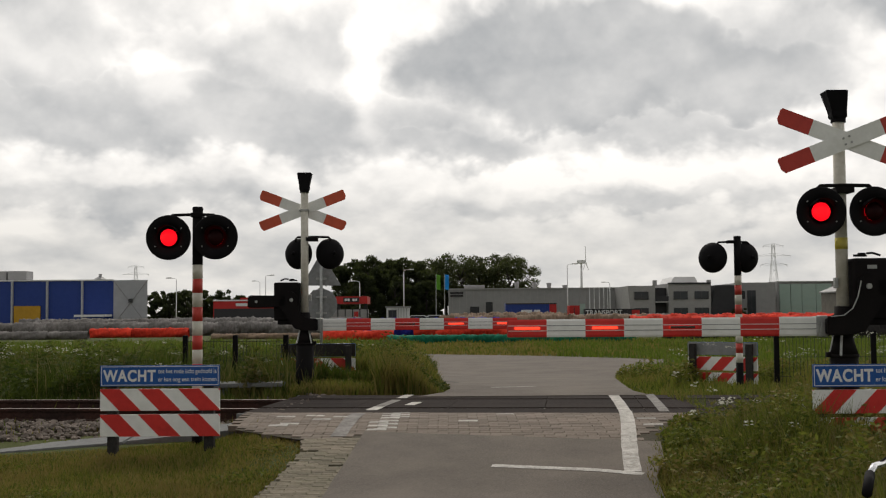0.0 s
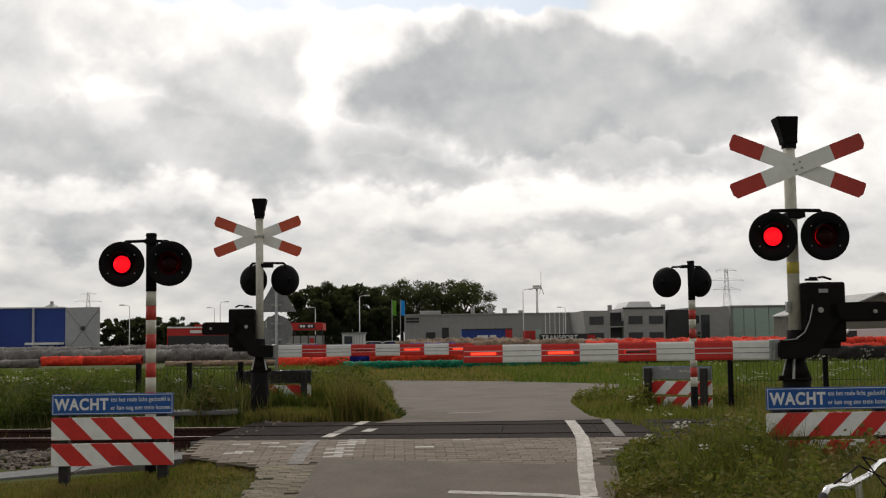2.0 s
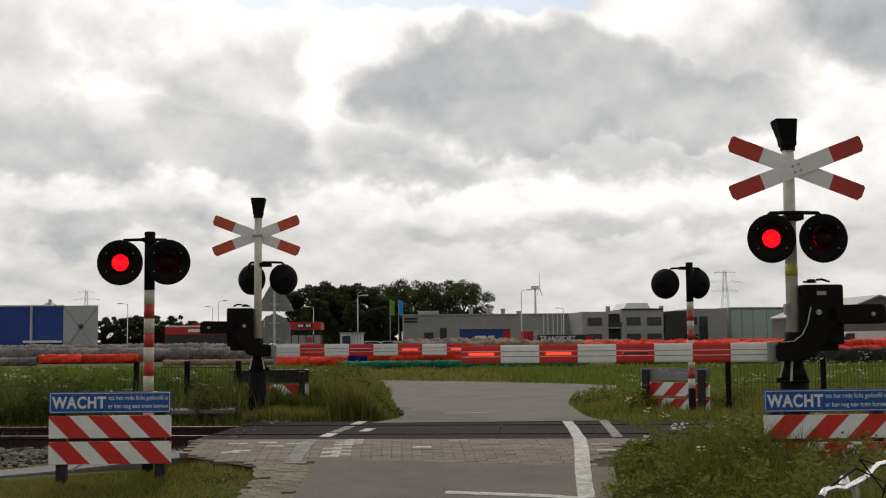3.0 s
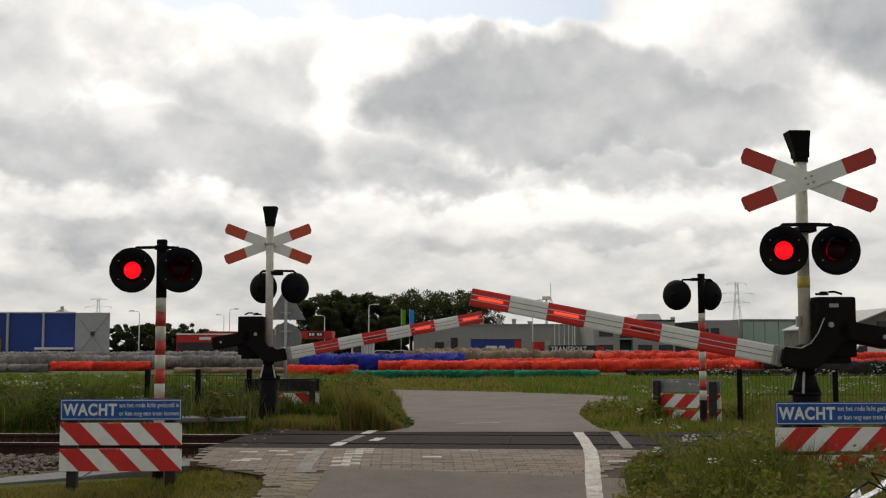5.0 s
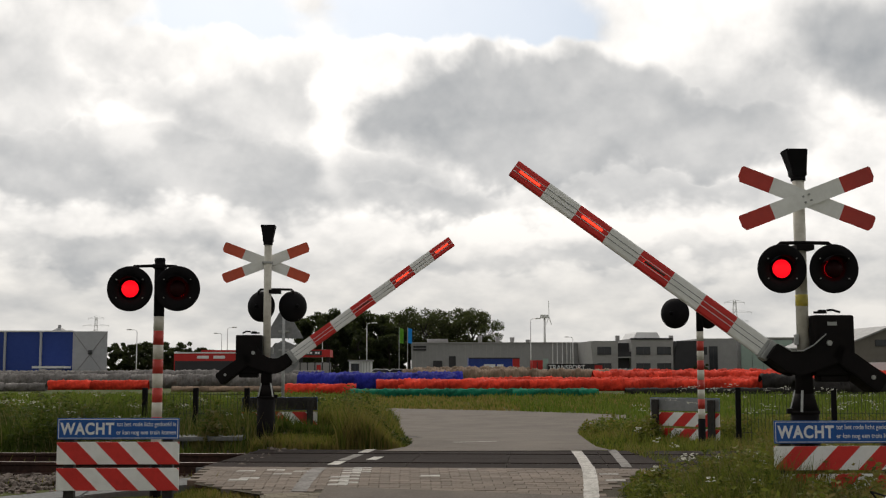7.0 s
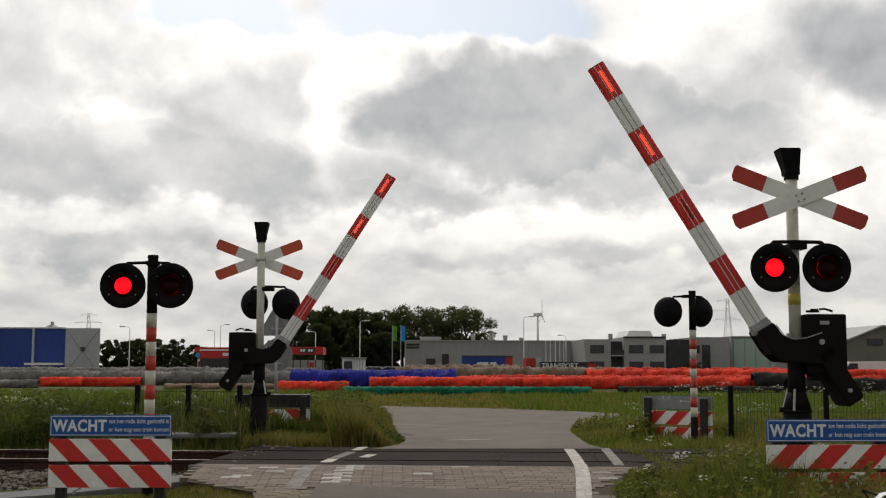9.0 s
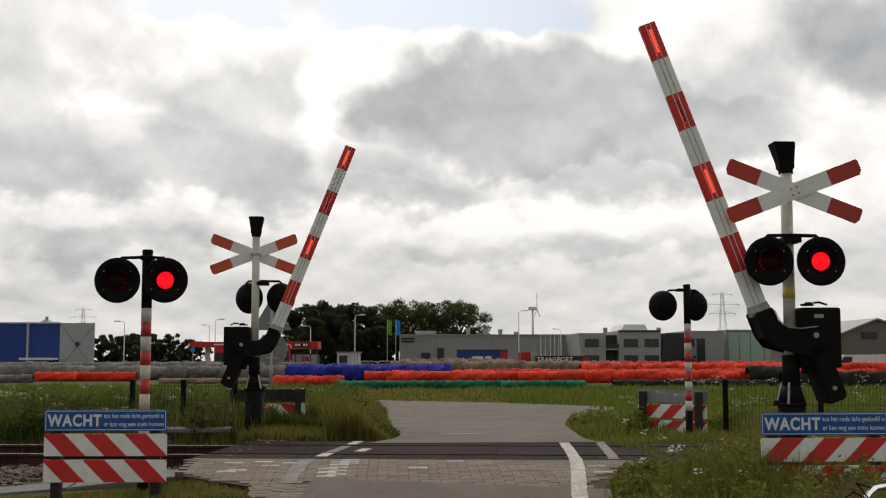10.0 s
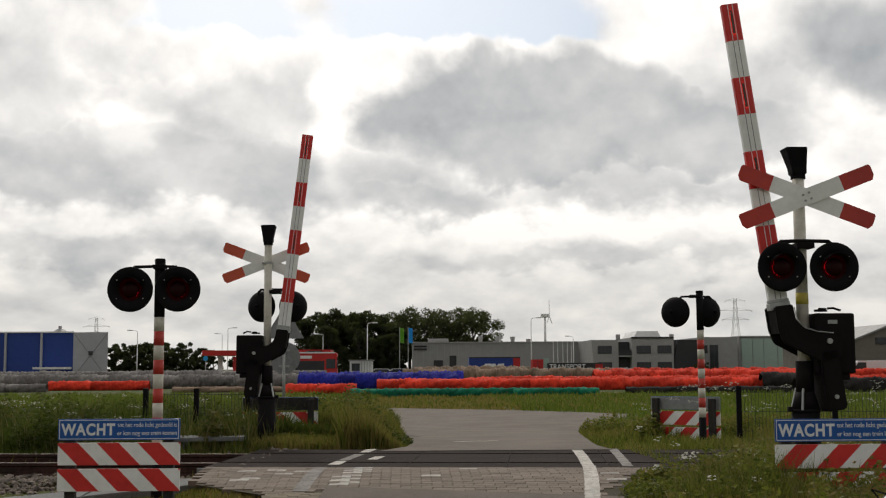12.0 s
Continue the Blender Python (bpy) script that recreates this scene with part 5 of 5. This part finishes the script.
def filling_station():
    f = empty("filling_station", "filling station with red canopy and sign board", "filling station")
    y = 142
    block(f, "canopy", -23.70, -19.27, y, y + 8, 3.08, 3.67, "signred", "red canopy edge")
    for q in (-21.91, -19.80):
        block(f, "column", q - 0.25, q + 0.25, y + 2, y + 2.5, 0, 3.08, "haze", "pale column")
    block(f, "pillar", -20.26, -19.34, y + 1, y + 1.4, 0, 2.93, "signred", "red pillar")
    block(f, "shop_sign", -12.54, -8.84, y, y + 6, 2.86, 3.72, "signred", "red fascia")
    block(f, "sign_panel", -11.62, -9.77, y - 0.1, y, 3.06, 3.59, "darkface", "black panel with pale bars")
    for a, b in ((-11.48, -11.22), (-11.15, -10.89), (-10.56, -10.30), (-10.23, -10.03)):
        block(f, "sign_bar", a, b, y - 0.14, y - 0.1, 3.19, 3.45, "letter", "pale bar")
    for q in (-12.28, -9.11):
        block(f, "post", q - 0.2, q + 0.2, y + 1, y + 1.4, 0, 2.86, "darkface")
    block(f, "shop", -18.41, -10.04, 150, 156, 0, 2.3, "darkface", "dark shop front")
    part("price_disc", rod((-23.23, y - 0.3, 2.76), (-23.23, y - 0.2, 2.76), 0.28, seg=20), M["flagblue"], f, "round blue sign")
    part("disc_post", rod((-23.23, y - 0.15, 0), (-23.23, y - 0.15, 2.76), 0.06, seg=8), M["greyclad"], f)


filling_station()


def dark_screen():
    d = empty("dark_screen_wall", "low dark grey screen wall with a red panel", "screen wall")
    block(d, "wall", -12.21, -8.10, 132, 132.3, 0, 2.15, "greybrick", "dark grey panels")
    for k in range(6):
        x = -12.21 + k * 0.8
        block(d, "post", x - 0.05, x + 0.05, 131.9, 132, 0, 2.15 + 0.05, "darkface")
    block(d, "red_panel", -9.63, -9.20, 131.9, 132, 0.1, 1.91, "signred", "red panel")


dark_screen()


def kiosk():
    k = empty("white_kiosk", "small white site cabin with a flat roof", "site cabin")
    x0, x1, top = -5.58, -3.35, 2.22
    block(k, "body", x0, x1, 120, 122.4, 0.05, top, "carwhite", "white panel walls", 0.03)
    block(k, "roof", x0 - 0.12, x1 + 0.12, 119.85, 122.5, top, top + 0.14, "greyclad", "flat grey roof")
    window(k, x0 + 0.2, x0 + 1.0, 1.25, 2.0, 120)
    block(k, "skirt", x0 + 0.02, x0 + 1.0, 119.9, 120, 0.1, 0.95, "signred", "red lower panel")
    for i in range(4):
        block(k, "panel_joint", x0 + 1.15 + 0.27 * i, x0 + 1.2 + 0.27 * i, 119.96, 120, 0.1, top - 0.05, "greyclad")


kiosk()


def car(name, x, y, key, label, kind="car", turn=0.0, scale=1.0):
    """A parked vehicle seen from the side."""
    c = empty(name, label, "car" if kind == "car" else kind, "parked cars" if kind == "car" else "")
    c.matrix_basis = pose(x, y, float(land_z(x, y)), 0, 0, turn)
    if kind == "car":
        side, glass, L = [(-2.1, 0.3), (2.1, 0.3), (2.1, 0.8), (1.95, 0.95), (1.1, 1.0), (0.55, 1.42), (-1.1, 1.45), (-1.85, 1.0), (-2.1, 0.9)], [(-1.55, 1.0), (0.95, 1.0), (0.5, 1.36), (-1.05, 1.38)], 1.3
    else:
        side, glass, L = [(-2.6, 0.35), (2.5, 0.35), (2.55, 0.95), (2.1, 1.15), (1.5, 1.95), (-2.5, 2.0), (-2.6, 1.8)], [(0.75, 1.15), (1.95, 1.15), (1.45, 1.8), (0.75, 1.8)], 1.65
    part("body", prism(side, -0.88, 0.88, 0.05), M[key], c, "painted body")
    part("side_glass", prism(glass, -0.9, 0.9), M["pane"], c, "dark glass")
    for wx in (-L, L):
        for wy in (-0.82, 0.82):
            w = part("wheel", rod((wx, wy - 0.1, 0.32), (wx, wy + 0.1, 0.32), 0.32, seg=16), M["darkface"], c, "black tyre")
            part("hub_cap", rod((wx, wy - 0.11, 0.32), (wx, wy + 0.11, 0.32), 0.17, seg=12), M["haze"], w)
    return c


car("parked_car", -2.88, 155, "carwhite", "white hatchback parked beside the kiosk")
car("parked_car", -1.62, 158, "cargrey", "dark hatchback parked in a row")
car("parked_car", -0.65, 155, "carwhite", "white estate car parked in a row")
car("parked_car", 0.59, 160, "cargrey", "dark grey car parked in a row")
car("white_van", 41.57, 108, "carwhite", "white delivery van parked by the shed", "van", 180)


def truck():
    t = empty("red_truck", "red truck with dark windows driving past", "truck")
    part("body", prism([(-5.5, 0.5), (2.4, 0.5), (2.4, 3.0), (2.2, 3.2), (-5.5, 3.2)], 0, 2.4, 0.05), M["signred"], t, "red coachwork")
    block(t, "window_band", -5.4, 1.1, -0.03, 0.0, 1.0, 2.3, "darkface", "dark side panels")
    block(t, "roof_line", -5.5, 2.2, -0.05, 0.3, 3.08, 3.22, "letter", "pale roof edge")
    for a, b in ((-3.1, -1.9), (-1.4, -0.2)):
        block(t, "name_bar", a, b, -0.05, 0.0, 2.55, 2.85, "letter", "pale lettering bar")
    block(t, "windscreen", 2.3, 2.43, 0.15, 2.25, 1.5, 2.7, "pane", "windscreen")
    block(t, "side_window", 1.3, 2.25, -0.03, 0.0, 1.5, 2.5, "pane", "cab side window")
    for wx in (-4.2, -3.0, 1.4):
        part("wheel", rod((wx, -0.02, 0.5), (wx, 0.3, 0.5), 0.5, seg=18), M["darkface"], t, "black tyre")
    return t


TRUCK_END = -9.7
red_truck = truck()


def flag(x, key, label, word):
    f = empty("banner_flag", label, "flag", "banner flags")
    f.matrix_basis = pose(x, 160, 0)
    part("pole", rod((0, 0, 0), (0, 0, 6.88), 0.06, 0.04, 8), M["galv"], f)
    bm = bmesh.new()
    rows_ = 10
    V = [[bm.verts.new((0.06 + 0.52 * u, 0.12 * math.sin(3 * u + i * 0.5) * u, 6.81 - 1.95 * i / rows_ - 0.12 * u)) for u in (0, 0.33, 0.66, 1)] for i in range(rows_ + 1)]
    for a, b in zip(V, V[1:]):
        for k in range(3):
            bm.faces.new((a[k], a[k + 1], b[k + 1], b[k]))
    bmesh.ops.solidify(bm, geom=bm.faces[:], thickness=0.01)
    part("cloth", bm, M[key], f, "hanging cloth", True)


flag(-0.89, "flaggreen", "green vertical banner flag on a pole", "green")
flag(0.22, "flagblue", "light blue vertical banner flag on a pole", "blue")


def street_lamp(x, y, h, side=1):
    s = empty("street_lamp", "tall pale galvanised street lamp", "street lamp", "street lamps")
    s.matrix_basis = pose(x, y, 0)
    k = side
    part("column", rod((0, 0, 0), (0, 0, h - 0.3), 0.075, 0.05, 8), M["haze"], s, smooth=True)
    part("bracket", tube([(0, 0, h - 0.35), (0.03 * k, 0, h - 0.1), (0.25 * k, 0, h), (0.8 * k, 0, h + 0.03)], 0.035, 6), M["haze"], s)
    part("lantern", box(min(0.6 * k, 1.25 * k), max(0.6 * k, 1.25 * k), -0.12, 0.12, h - 0.02, h + 0.12, 0.03), M["haze"], s, "flat lantern head")


for px_, d_, h_, k_ in ((-32.91, 150, 6.25, -1), (-4.81, 150, 7.07, 1), (15.41, 150, 7.61, 1), (-24.81, 170, 7.18, 1), (-30.12, 200, 7.25, -1),
                        (-11.62, 170, 6.28, -1), (25.45, 185, 6.23, -1)):
    street_lamp(px_, d_, h_, k_)

for px_ in (19.34, 19.93, 20.60, 21.20, 21.72):
    fp = empty("flagpole", "slender white flagpole before the office", "flagpole", "white flagpoles", pose(px_, 160, 0))
    part("pole", rod((0, 0, 0), (0, 0, 4.78), 0.06, 0.035, 8), M["carwhite"], fp)
    part("finial", rod((0, 0, 4.78), (0, 0, 4.78 + 0.12), 0.06, seg=8), M["haze"], fp)


def turbine():
    x, y, h = 137.22, 1200, 52.53
    t = empty("wind_turbine", "white wind turbine on the far horizon", "wind turbine", m=pose(x, y, 0, 0, 0, 72))
    part("tower", rod((0, 0, 0), (0, 0, h), 1.7, 0.9, 16), M["haze"], t, smooth=True)
    part("nacelle", box(-2.2, 2.2, -4, 4, h - 1.6, h + 2.0, 0.6), M["haze"], t)
    for a in (-2, 118, 238):
        bl = prism([(-0.7, 0), (0.7, 0), (0.9, 4), (0.25, 15.5), (-0.1, 15.5), (-0.5, 4)], -4.6, -4.2)
        ob = part("blade", bl, M["haze"], t)
        ob.matrix_basis = pose(0, 0, h, 0, a, 0)


turbine()


def pylon(x, y, h):
    p = empty("power_pylon", "lattice steel power pylon far away", "pylon", "power pylons", pose(x, y, 0))
    bm = bmesh.new()
    w0, w1 = h * 0.085, h * 0.018
    legs = ((-1, -1), (1, -1), (1, 1), (-1, 1))
    steps = 9
    ring = []
    for i in range(steps + 1):
        t = i / steps
        w = w0 * (1 - t) ** 1.5 + w1
        ring.append([(a * w, b * w, h * t) for a, b in legs])
    r = h * 0.0021
    for a, b in zip(ring, ring[1:]):
        for k in range(4):
            rod(a[k], b[k], r * 1.3, seg=4, bm=bm)
            rod(a[k], b[(k + 1) % 4], r * 0.7, seg=4, bm=bm)
            rod(b[k], a[(k + 1) % 4], r * 0.7, seg=4, bm=bm)
    part("tower", bm, M["haze"], p, "lattice tower")
    for t, w in ((0.97, 0.15), (0.83, 0.25), (0.7, 0.2)):
        bm = bmesh.new()
        z = h * t
        rod((-w * h, 0, z), (w * h, 0, z), r * 1.1, seg=4, bm=bm)
        for k in (-1, 1):
            rod((k * w * h, 0, z), (0, 0, z + h * 0.04), r * 0.8, seg=4, bm=bm)
            rod((k * w * h * 0.95, 0, z), (k * w * h * 0.95, 0, z - h * 0.03), r, seg=4, bm=bm)
        part("cross_arm", bm, M["haze"], p)


pylon(245.56, 900, 52.09)
pylon(-379.29, 1500, 65.43)


# ---- trees ----
def leaf_crown(rng, blobs, count, size):
    """Leaves strewn through uneven clumps (x, y, z, radius), denser near their skins."""
    V, F = [], []
    blobs = np.array(blobs)
    wts = blobs[:, 3] ** 2
    pick = rng.choice(len(blobs), count, p=wts / wts.sum())
    d = rng.normal(0, 1, (count, 3))
    d /= np.linalg.norm(d, axis=1)[:, None]
    r = blobs[pick, 3] * rng.uniform(0.25, 1.0, count) ** 0.5 * rng.uniform(0.85, 1.12, count)
    c = blobs[pick, :3] + d * r[:, None] * np.array([1, 1, 0.85])
    a, b = rng.normal(0, 1, (count, 3)), rng.normal(0, 1, (count, 3))
    a /= np.linalg.norm(a, axis=1)[:, None]
    b -= (a * b).sum(1)[:, None] * a
    b /= np.linalg.norm(b, axis=1)[:, None]
    s = size * rng.uniform(0.6, 1.5, count)[:, None]
    V = np.stack([c - a * s, c - b * s * 0.6, c + a * s, c + b * s * 0.6], 1).reshape(-1, 3)
    F = np.arange(4 * count).reshape(-1, 4)
    return V, F


def make_tree(seed, h, spread, label, key, count, open_=False, stem=0.25):
    rng = np.random.default_rng(seed)
    t = empty("tree", label, "tree", "tree belt")
    bm = rod((0, 0, -0.2), (0.1, 0, h * 0.55), 0.028 * h, 0.014 * h, 8)
    blobs = []
    for k in range(22 if open_ else 44):
        z = h * rng.uniform(stem, 0.93)
        prof = math.sin(math.pi * min(1, max(0.05, (z / h - stem + 0.12) / (1.12 - stem)))) ** 0.6
        a, q = rng.uniform(0, 6.28), spread * prof * rng.uniform(0.25, 0.95)
        p = (q * math.cos(a), q * math.sin(a), z)
        blobs.append((*p, h * rng.uniform(0.06, 0.115)))
        rod((0.05, 0, max(0.15 * h, z - 0.22 * h)), p, 0.008 * h, 0.003 * h, 5, bm)
    blobs.append((0, 0, h * 0.93, h * 0.07))
    part("trunk", bm, M["bark"], t, "dark trunk with limbs")
    V, F = leaf_crown(rng, blobs, count, 0.17)
    raw("crown", V, F, M[key], t)
    return t


rngt = random.Random(21)
leafy_trees = [make_tree(31 + k, 14.0, 4.2, "tall leafy tree in a dark tree belt", "leaf", 4000, True, 0.36) for k in range(3)]
dense_trees = [make_tree(41 + k, 12.0, 5.0, "dense dark broadleaf tree in a tree belt", "darkleaf", 16000, False, 0.05) for k in range(3)]
low_trees = [make_tree(51 + k, 7.0, 4.2, "low dark tree at the edge of the estate", "darkleaf", 7000, False, 0.02) for k in range(3)]


def plant(kinds, spots):
    for i, (x, y, h, k0) in enumerate(spots):
        src = kinds[i % 3]
        k = h / k0
        m = pose(x, y, 0, 0, 0, rngt.uniform(0, 360))
        if i < 3:
            src.scale = (k, k, k)
            src.matrix_basis = m @ Matrix.Diagonal((k, k, k, 1))
        else:
            ob = copy_thing(src, m)
            ob.matrix_basis = m @ Matrix.Diagonal((k, k, k, 1))


plant(dense_trees, [(-20.36, 238, 11.3, 12), (-17.40, 240, 12.8, 12), (-13.60, 236, 13.0, 12), (-10.49, 240, 12.6, 12), (-7.63, 238, 13.0, 12), (-4.61, 236, 11.8, 12), (-14.73, 228, 9.5, 12), (-8.90, 228, 9.0, 12),
                    (-1.52, 234, 9.5, 12), (-3.07, 228, 8.0, 12)])
plant(leafy_trees, [(-2.47, 242, 12.8, 14), (0.68, 244, 13.9, 14), (3.83, 242, 13.7, 14), (7.26, 244, 13.4, 14), (10.39, 243, 13.7, 14), (13.27, 242, 13.9, 14), (15.88, 244, 13.2, 14), (5.81, 250, 13.2, 14), (2.44, 250, 13.2, 14),
                    (12.09, 250, 13.4, 14), (-1.63, 250, 12.4, 14)])
plant(low_trees, [(-62.12, 260, 6.4, 7), (-60.40, 262, 7.2, 7), (-57.32, 258, 6.6, 7), (-55.78, 262, 7.2, 7), (-52.77, 258, 7.4, 7), (-51.39, 262, 7.2, 7), (-48.21, 258, 6.2, 7), (-45.22, 256, 7.2, 7), (-43.39, 260, 6.0, 7), (-40.65, 258, 5.6, 7),
                  (-34.06, 258, 6.6, 7), (-31.41, 256, 6.0, 7), (-28.66, 258, 6.0, 7), (-25.66, 258, 7.5, 7), (45.04, 186, 2.6, 7), (45.74, 187, 2.4, 7)])


# ---- the bicycle by the verge ----
def bicycle():
    """A parked city bicycle; only its handlebar rises into view."""
    b = empty("bicycle", "parked bicycle with a chrome handlebar and black grips", "bicycle")
    chrome = M["chrome"]
    bar = [(1.502, 4.320, 0.925), (1.546, 4.400, 0.944), (1.601, 4.460, 0.947), (1.661, 4.520, 0.935), (1.734, 4.600, 0.945), (1.809, 4.680, 0.957), (1.864, 4.760, 0.978), (1.919, 4.840, 0.989), (1.993, 4.920, 0.989), (2.078, 5.000, 0.982), (2.092, 4.980, 0.952)]
    part("handlebar", tube(bar, 0.0125, 12), chrome, b, "curved chrome handlebar", True)
    part("grip", tube([bar[0], (1.473, 4.250, 0.909), (1.438, 4.170, 0.882)], 0.018, 12), M["matt"], b, "black rubber grip", True)
    part("grip", tube([bar[-1], (2.084, 4.950, 0.910), (2.072, 4.920, 0.868)], 0.018, 12), M["matt"], b, "black rubber grip", True)
    clamp = Vector(bar[4])
    part("bell", rod(clamp + Vector((-0.04, 0, 0.0)), clamp + Vector((-0.04, 0, 0.03)), 0.022, 0.014, 14), chrome, b, "small chrome bell")
    head = clamp + Vector((0.03, 0.0, -0.3))
    part("stem", rod(head, clamp, 0.014, seg=12), chrome, b)
    part("brake_cable", tube([bar[1], clamp + Vector((0.0, -0.02, 0.06)), clamp + Vector((0.12, 0.0, 0.0)), head], 0.004, 6), M["matt"], b)
    part("brake_cable", tube([bar[7], clamp + Vector((0.06, 0.1, 0.08)), clamp + Vector((0.14, 0.04, -0.05)), head], 0.004, 6), M["matt"], b)
    hub = Vector((head.x - 0.12, head.y + 0.04, 0.35))
    back = Vector((head.x + 0.9, head.y - 0.3, 0.35))
    crank, seat = head.lerp(back, 0.52), back + Vector((-0.28, 0.09, 0.45))
    crank.z = 0.3
    part("fork", rod(head, hub, 0.014, seg=8), M["matt"], b)
    for p, q in ((head, crank), (crank, seat), (crank, back), (seat, back)):
        part("frame_tube", rod(p, q, 0.016, seg=8), M["matt"], b)
    part("saddle", box(seat.x - 0.13, seat.x + 0.13, seat.y - 0.07, seat.y + 0.07, seat.z, seat.z + 0.05, 0.02), M["matt"], b, "black saddle")
    along_ = (hub - back).normalized()
    for c in (hub, back):
        ring = [c + along_ * 0.33 * math.cos(a) + Vector((0, 0, 0.33 * math.sin(a))) for a in np.linspace(0, 6.2832, 33)]
        w = part("wheel", tube(ring, 0.02, 8), M["matt"], b, "black tyre")
        spokes = bmesh.new()
        for a in np.linspace(0, 6.283, 19)[:-1]:
            rod(c, c + along_ * 0.31 * math.cos(a) + Vector((0, 0, 0.31 * math.sin(a))), 0.0015, seg=4, bm=spokes)
        tagged(part("spokes", spokes, chrome, w), kind="stuff")
    return b


M["chrome"] = surface("chrome", (0.75, 0.75, 0.76), (0.6, 0.6, 0.6), 0.22, 0.95, grain=20, stain=2, bump=0.03)
bicycle()


# ---- what moves ----
PERIOD, FIRST_R, FIRST_L, OFF = 0.657, 0.03, 0.287, 11.25
RISE = [(0, 0, 0.00), (4, 0, 0.00), (4.3, 2.2, 0.00), (4.8, 8.3, 0.00), (5, 10.8, 0.00), (5.5, 16.8, 0.00), (6, 23.2, 0.15), (6.5, 29.7, 0.30), (7, 36, 0.02), (8.8, 56.3, -1.00), (9, 58.3, -0.82), (9.5, 63.9, -1.0), (10, 69.5, -1.15), (10.5, 75.1, -1.3), (11, 80.4, -0.2), (11.5, 82.3, 1.0), (12, 82.3, 1.0)]


def flips(side):
    """Times at which a light turns its bright face in or out; side 0 and 1 take turns, side 2 stays lit."""
    out = [(0.0, side != 1)]
    if side < 2:
        for n in range(18):
            out += [(FIRST_R + PERIOD * n, side == 1), (FIRST_L + PERIOD * n, side == 0)]
    out = [o for o in out if o[0] < OFF]
    if out[-1][1]:
        out.append((OFF, False))
    return out


def turning_rows(base, axis, side):
    rows, angle = [], 0.0
    for t, lit in flips(side):
        if not rows:
            angle = 0.0 if lit else 180.0
            rows.append((0.0, angle))
            continue
        f0 = round(t * FPS)
        rows.append((f0 / FPS, angle))
        for k in (1, 2, 3):
            rows.append(((f0 + k) / FPS, angle + 60.0 * k))
        angle += 180.0
    rows.append((12.0, angle))
    rows = [(t, a) for i, (t, a) in enumerate(rows) if i == 0 or t > rows[i - 1][0]]
    return [(t, base @ Matrix.Rotation(radians(a), 4, axis)) for t, a in rows]


def motions():
    for b in (barrier, barrier_far):
        arm = [o for o in b.children if o.name.startswith("boom_arm")][0]
        more = 0.0 if b is barrier else 1.0
        walk(arm, [(t, pose(*HUB, 0, a + more * d, 0)) for t, a, d in RISE])
    walk(red_truck, [(t, pose(x, 128.0, 0.02)) for t, x in ((0.0, TRUCK_END - 9.0), (7.2, TRUCK_END - 9.0), (9.0, TRUCK_END - 5.6), (10.5, TRUCK_END - 2.7), (12.0, TRUCK_END))])
    for thing in (barrier, barrier_far, post, post_far):
        for ob in thing.children_recursive:
            if ob.name.startswith("light"):
                walk(ob, turning_rows(Matrix(), "Z", ob["side"]))
            elif ob.name.startswith("boom_lamp"):
                walk(ob, turning_rows(ob.matrix_basis.copy(), "X", ob["side"]))


motions()
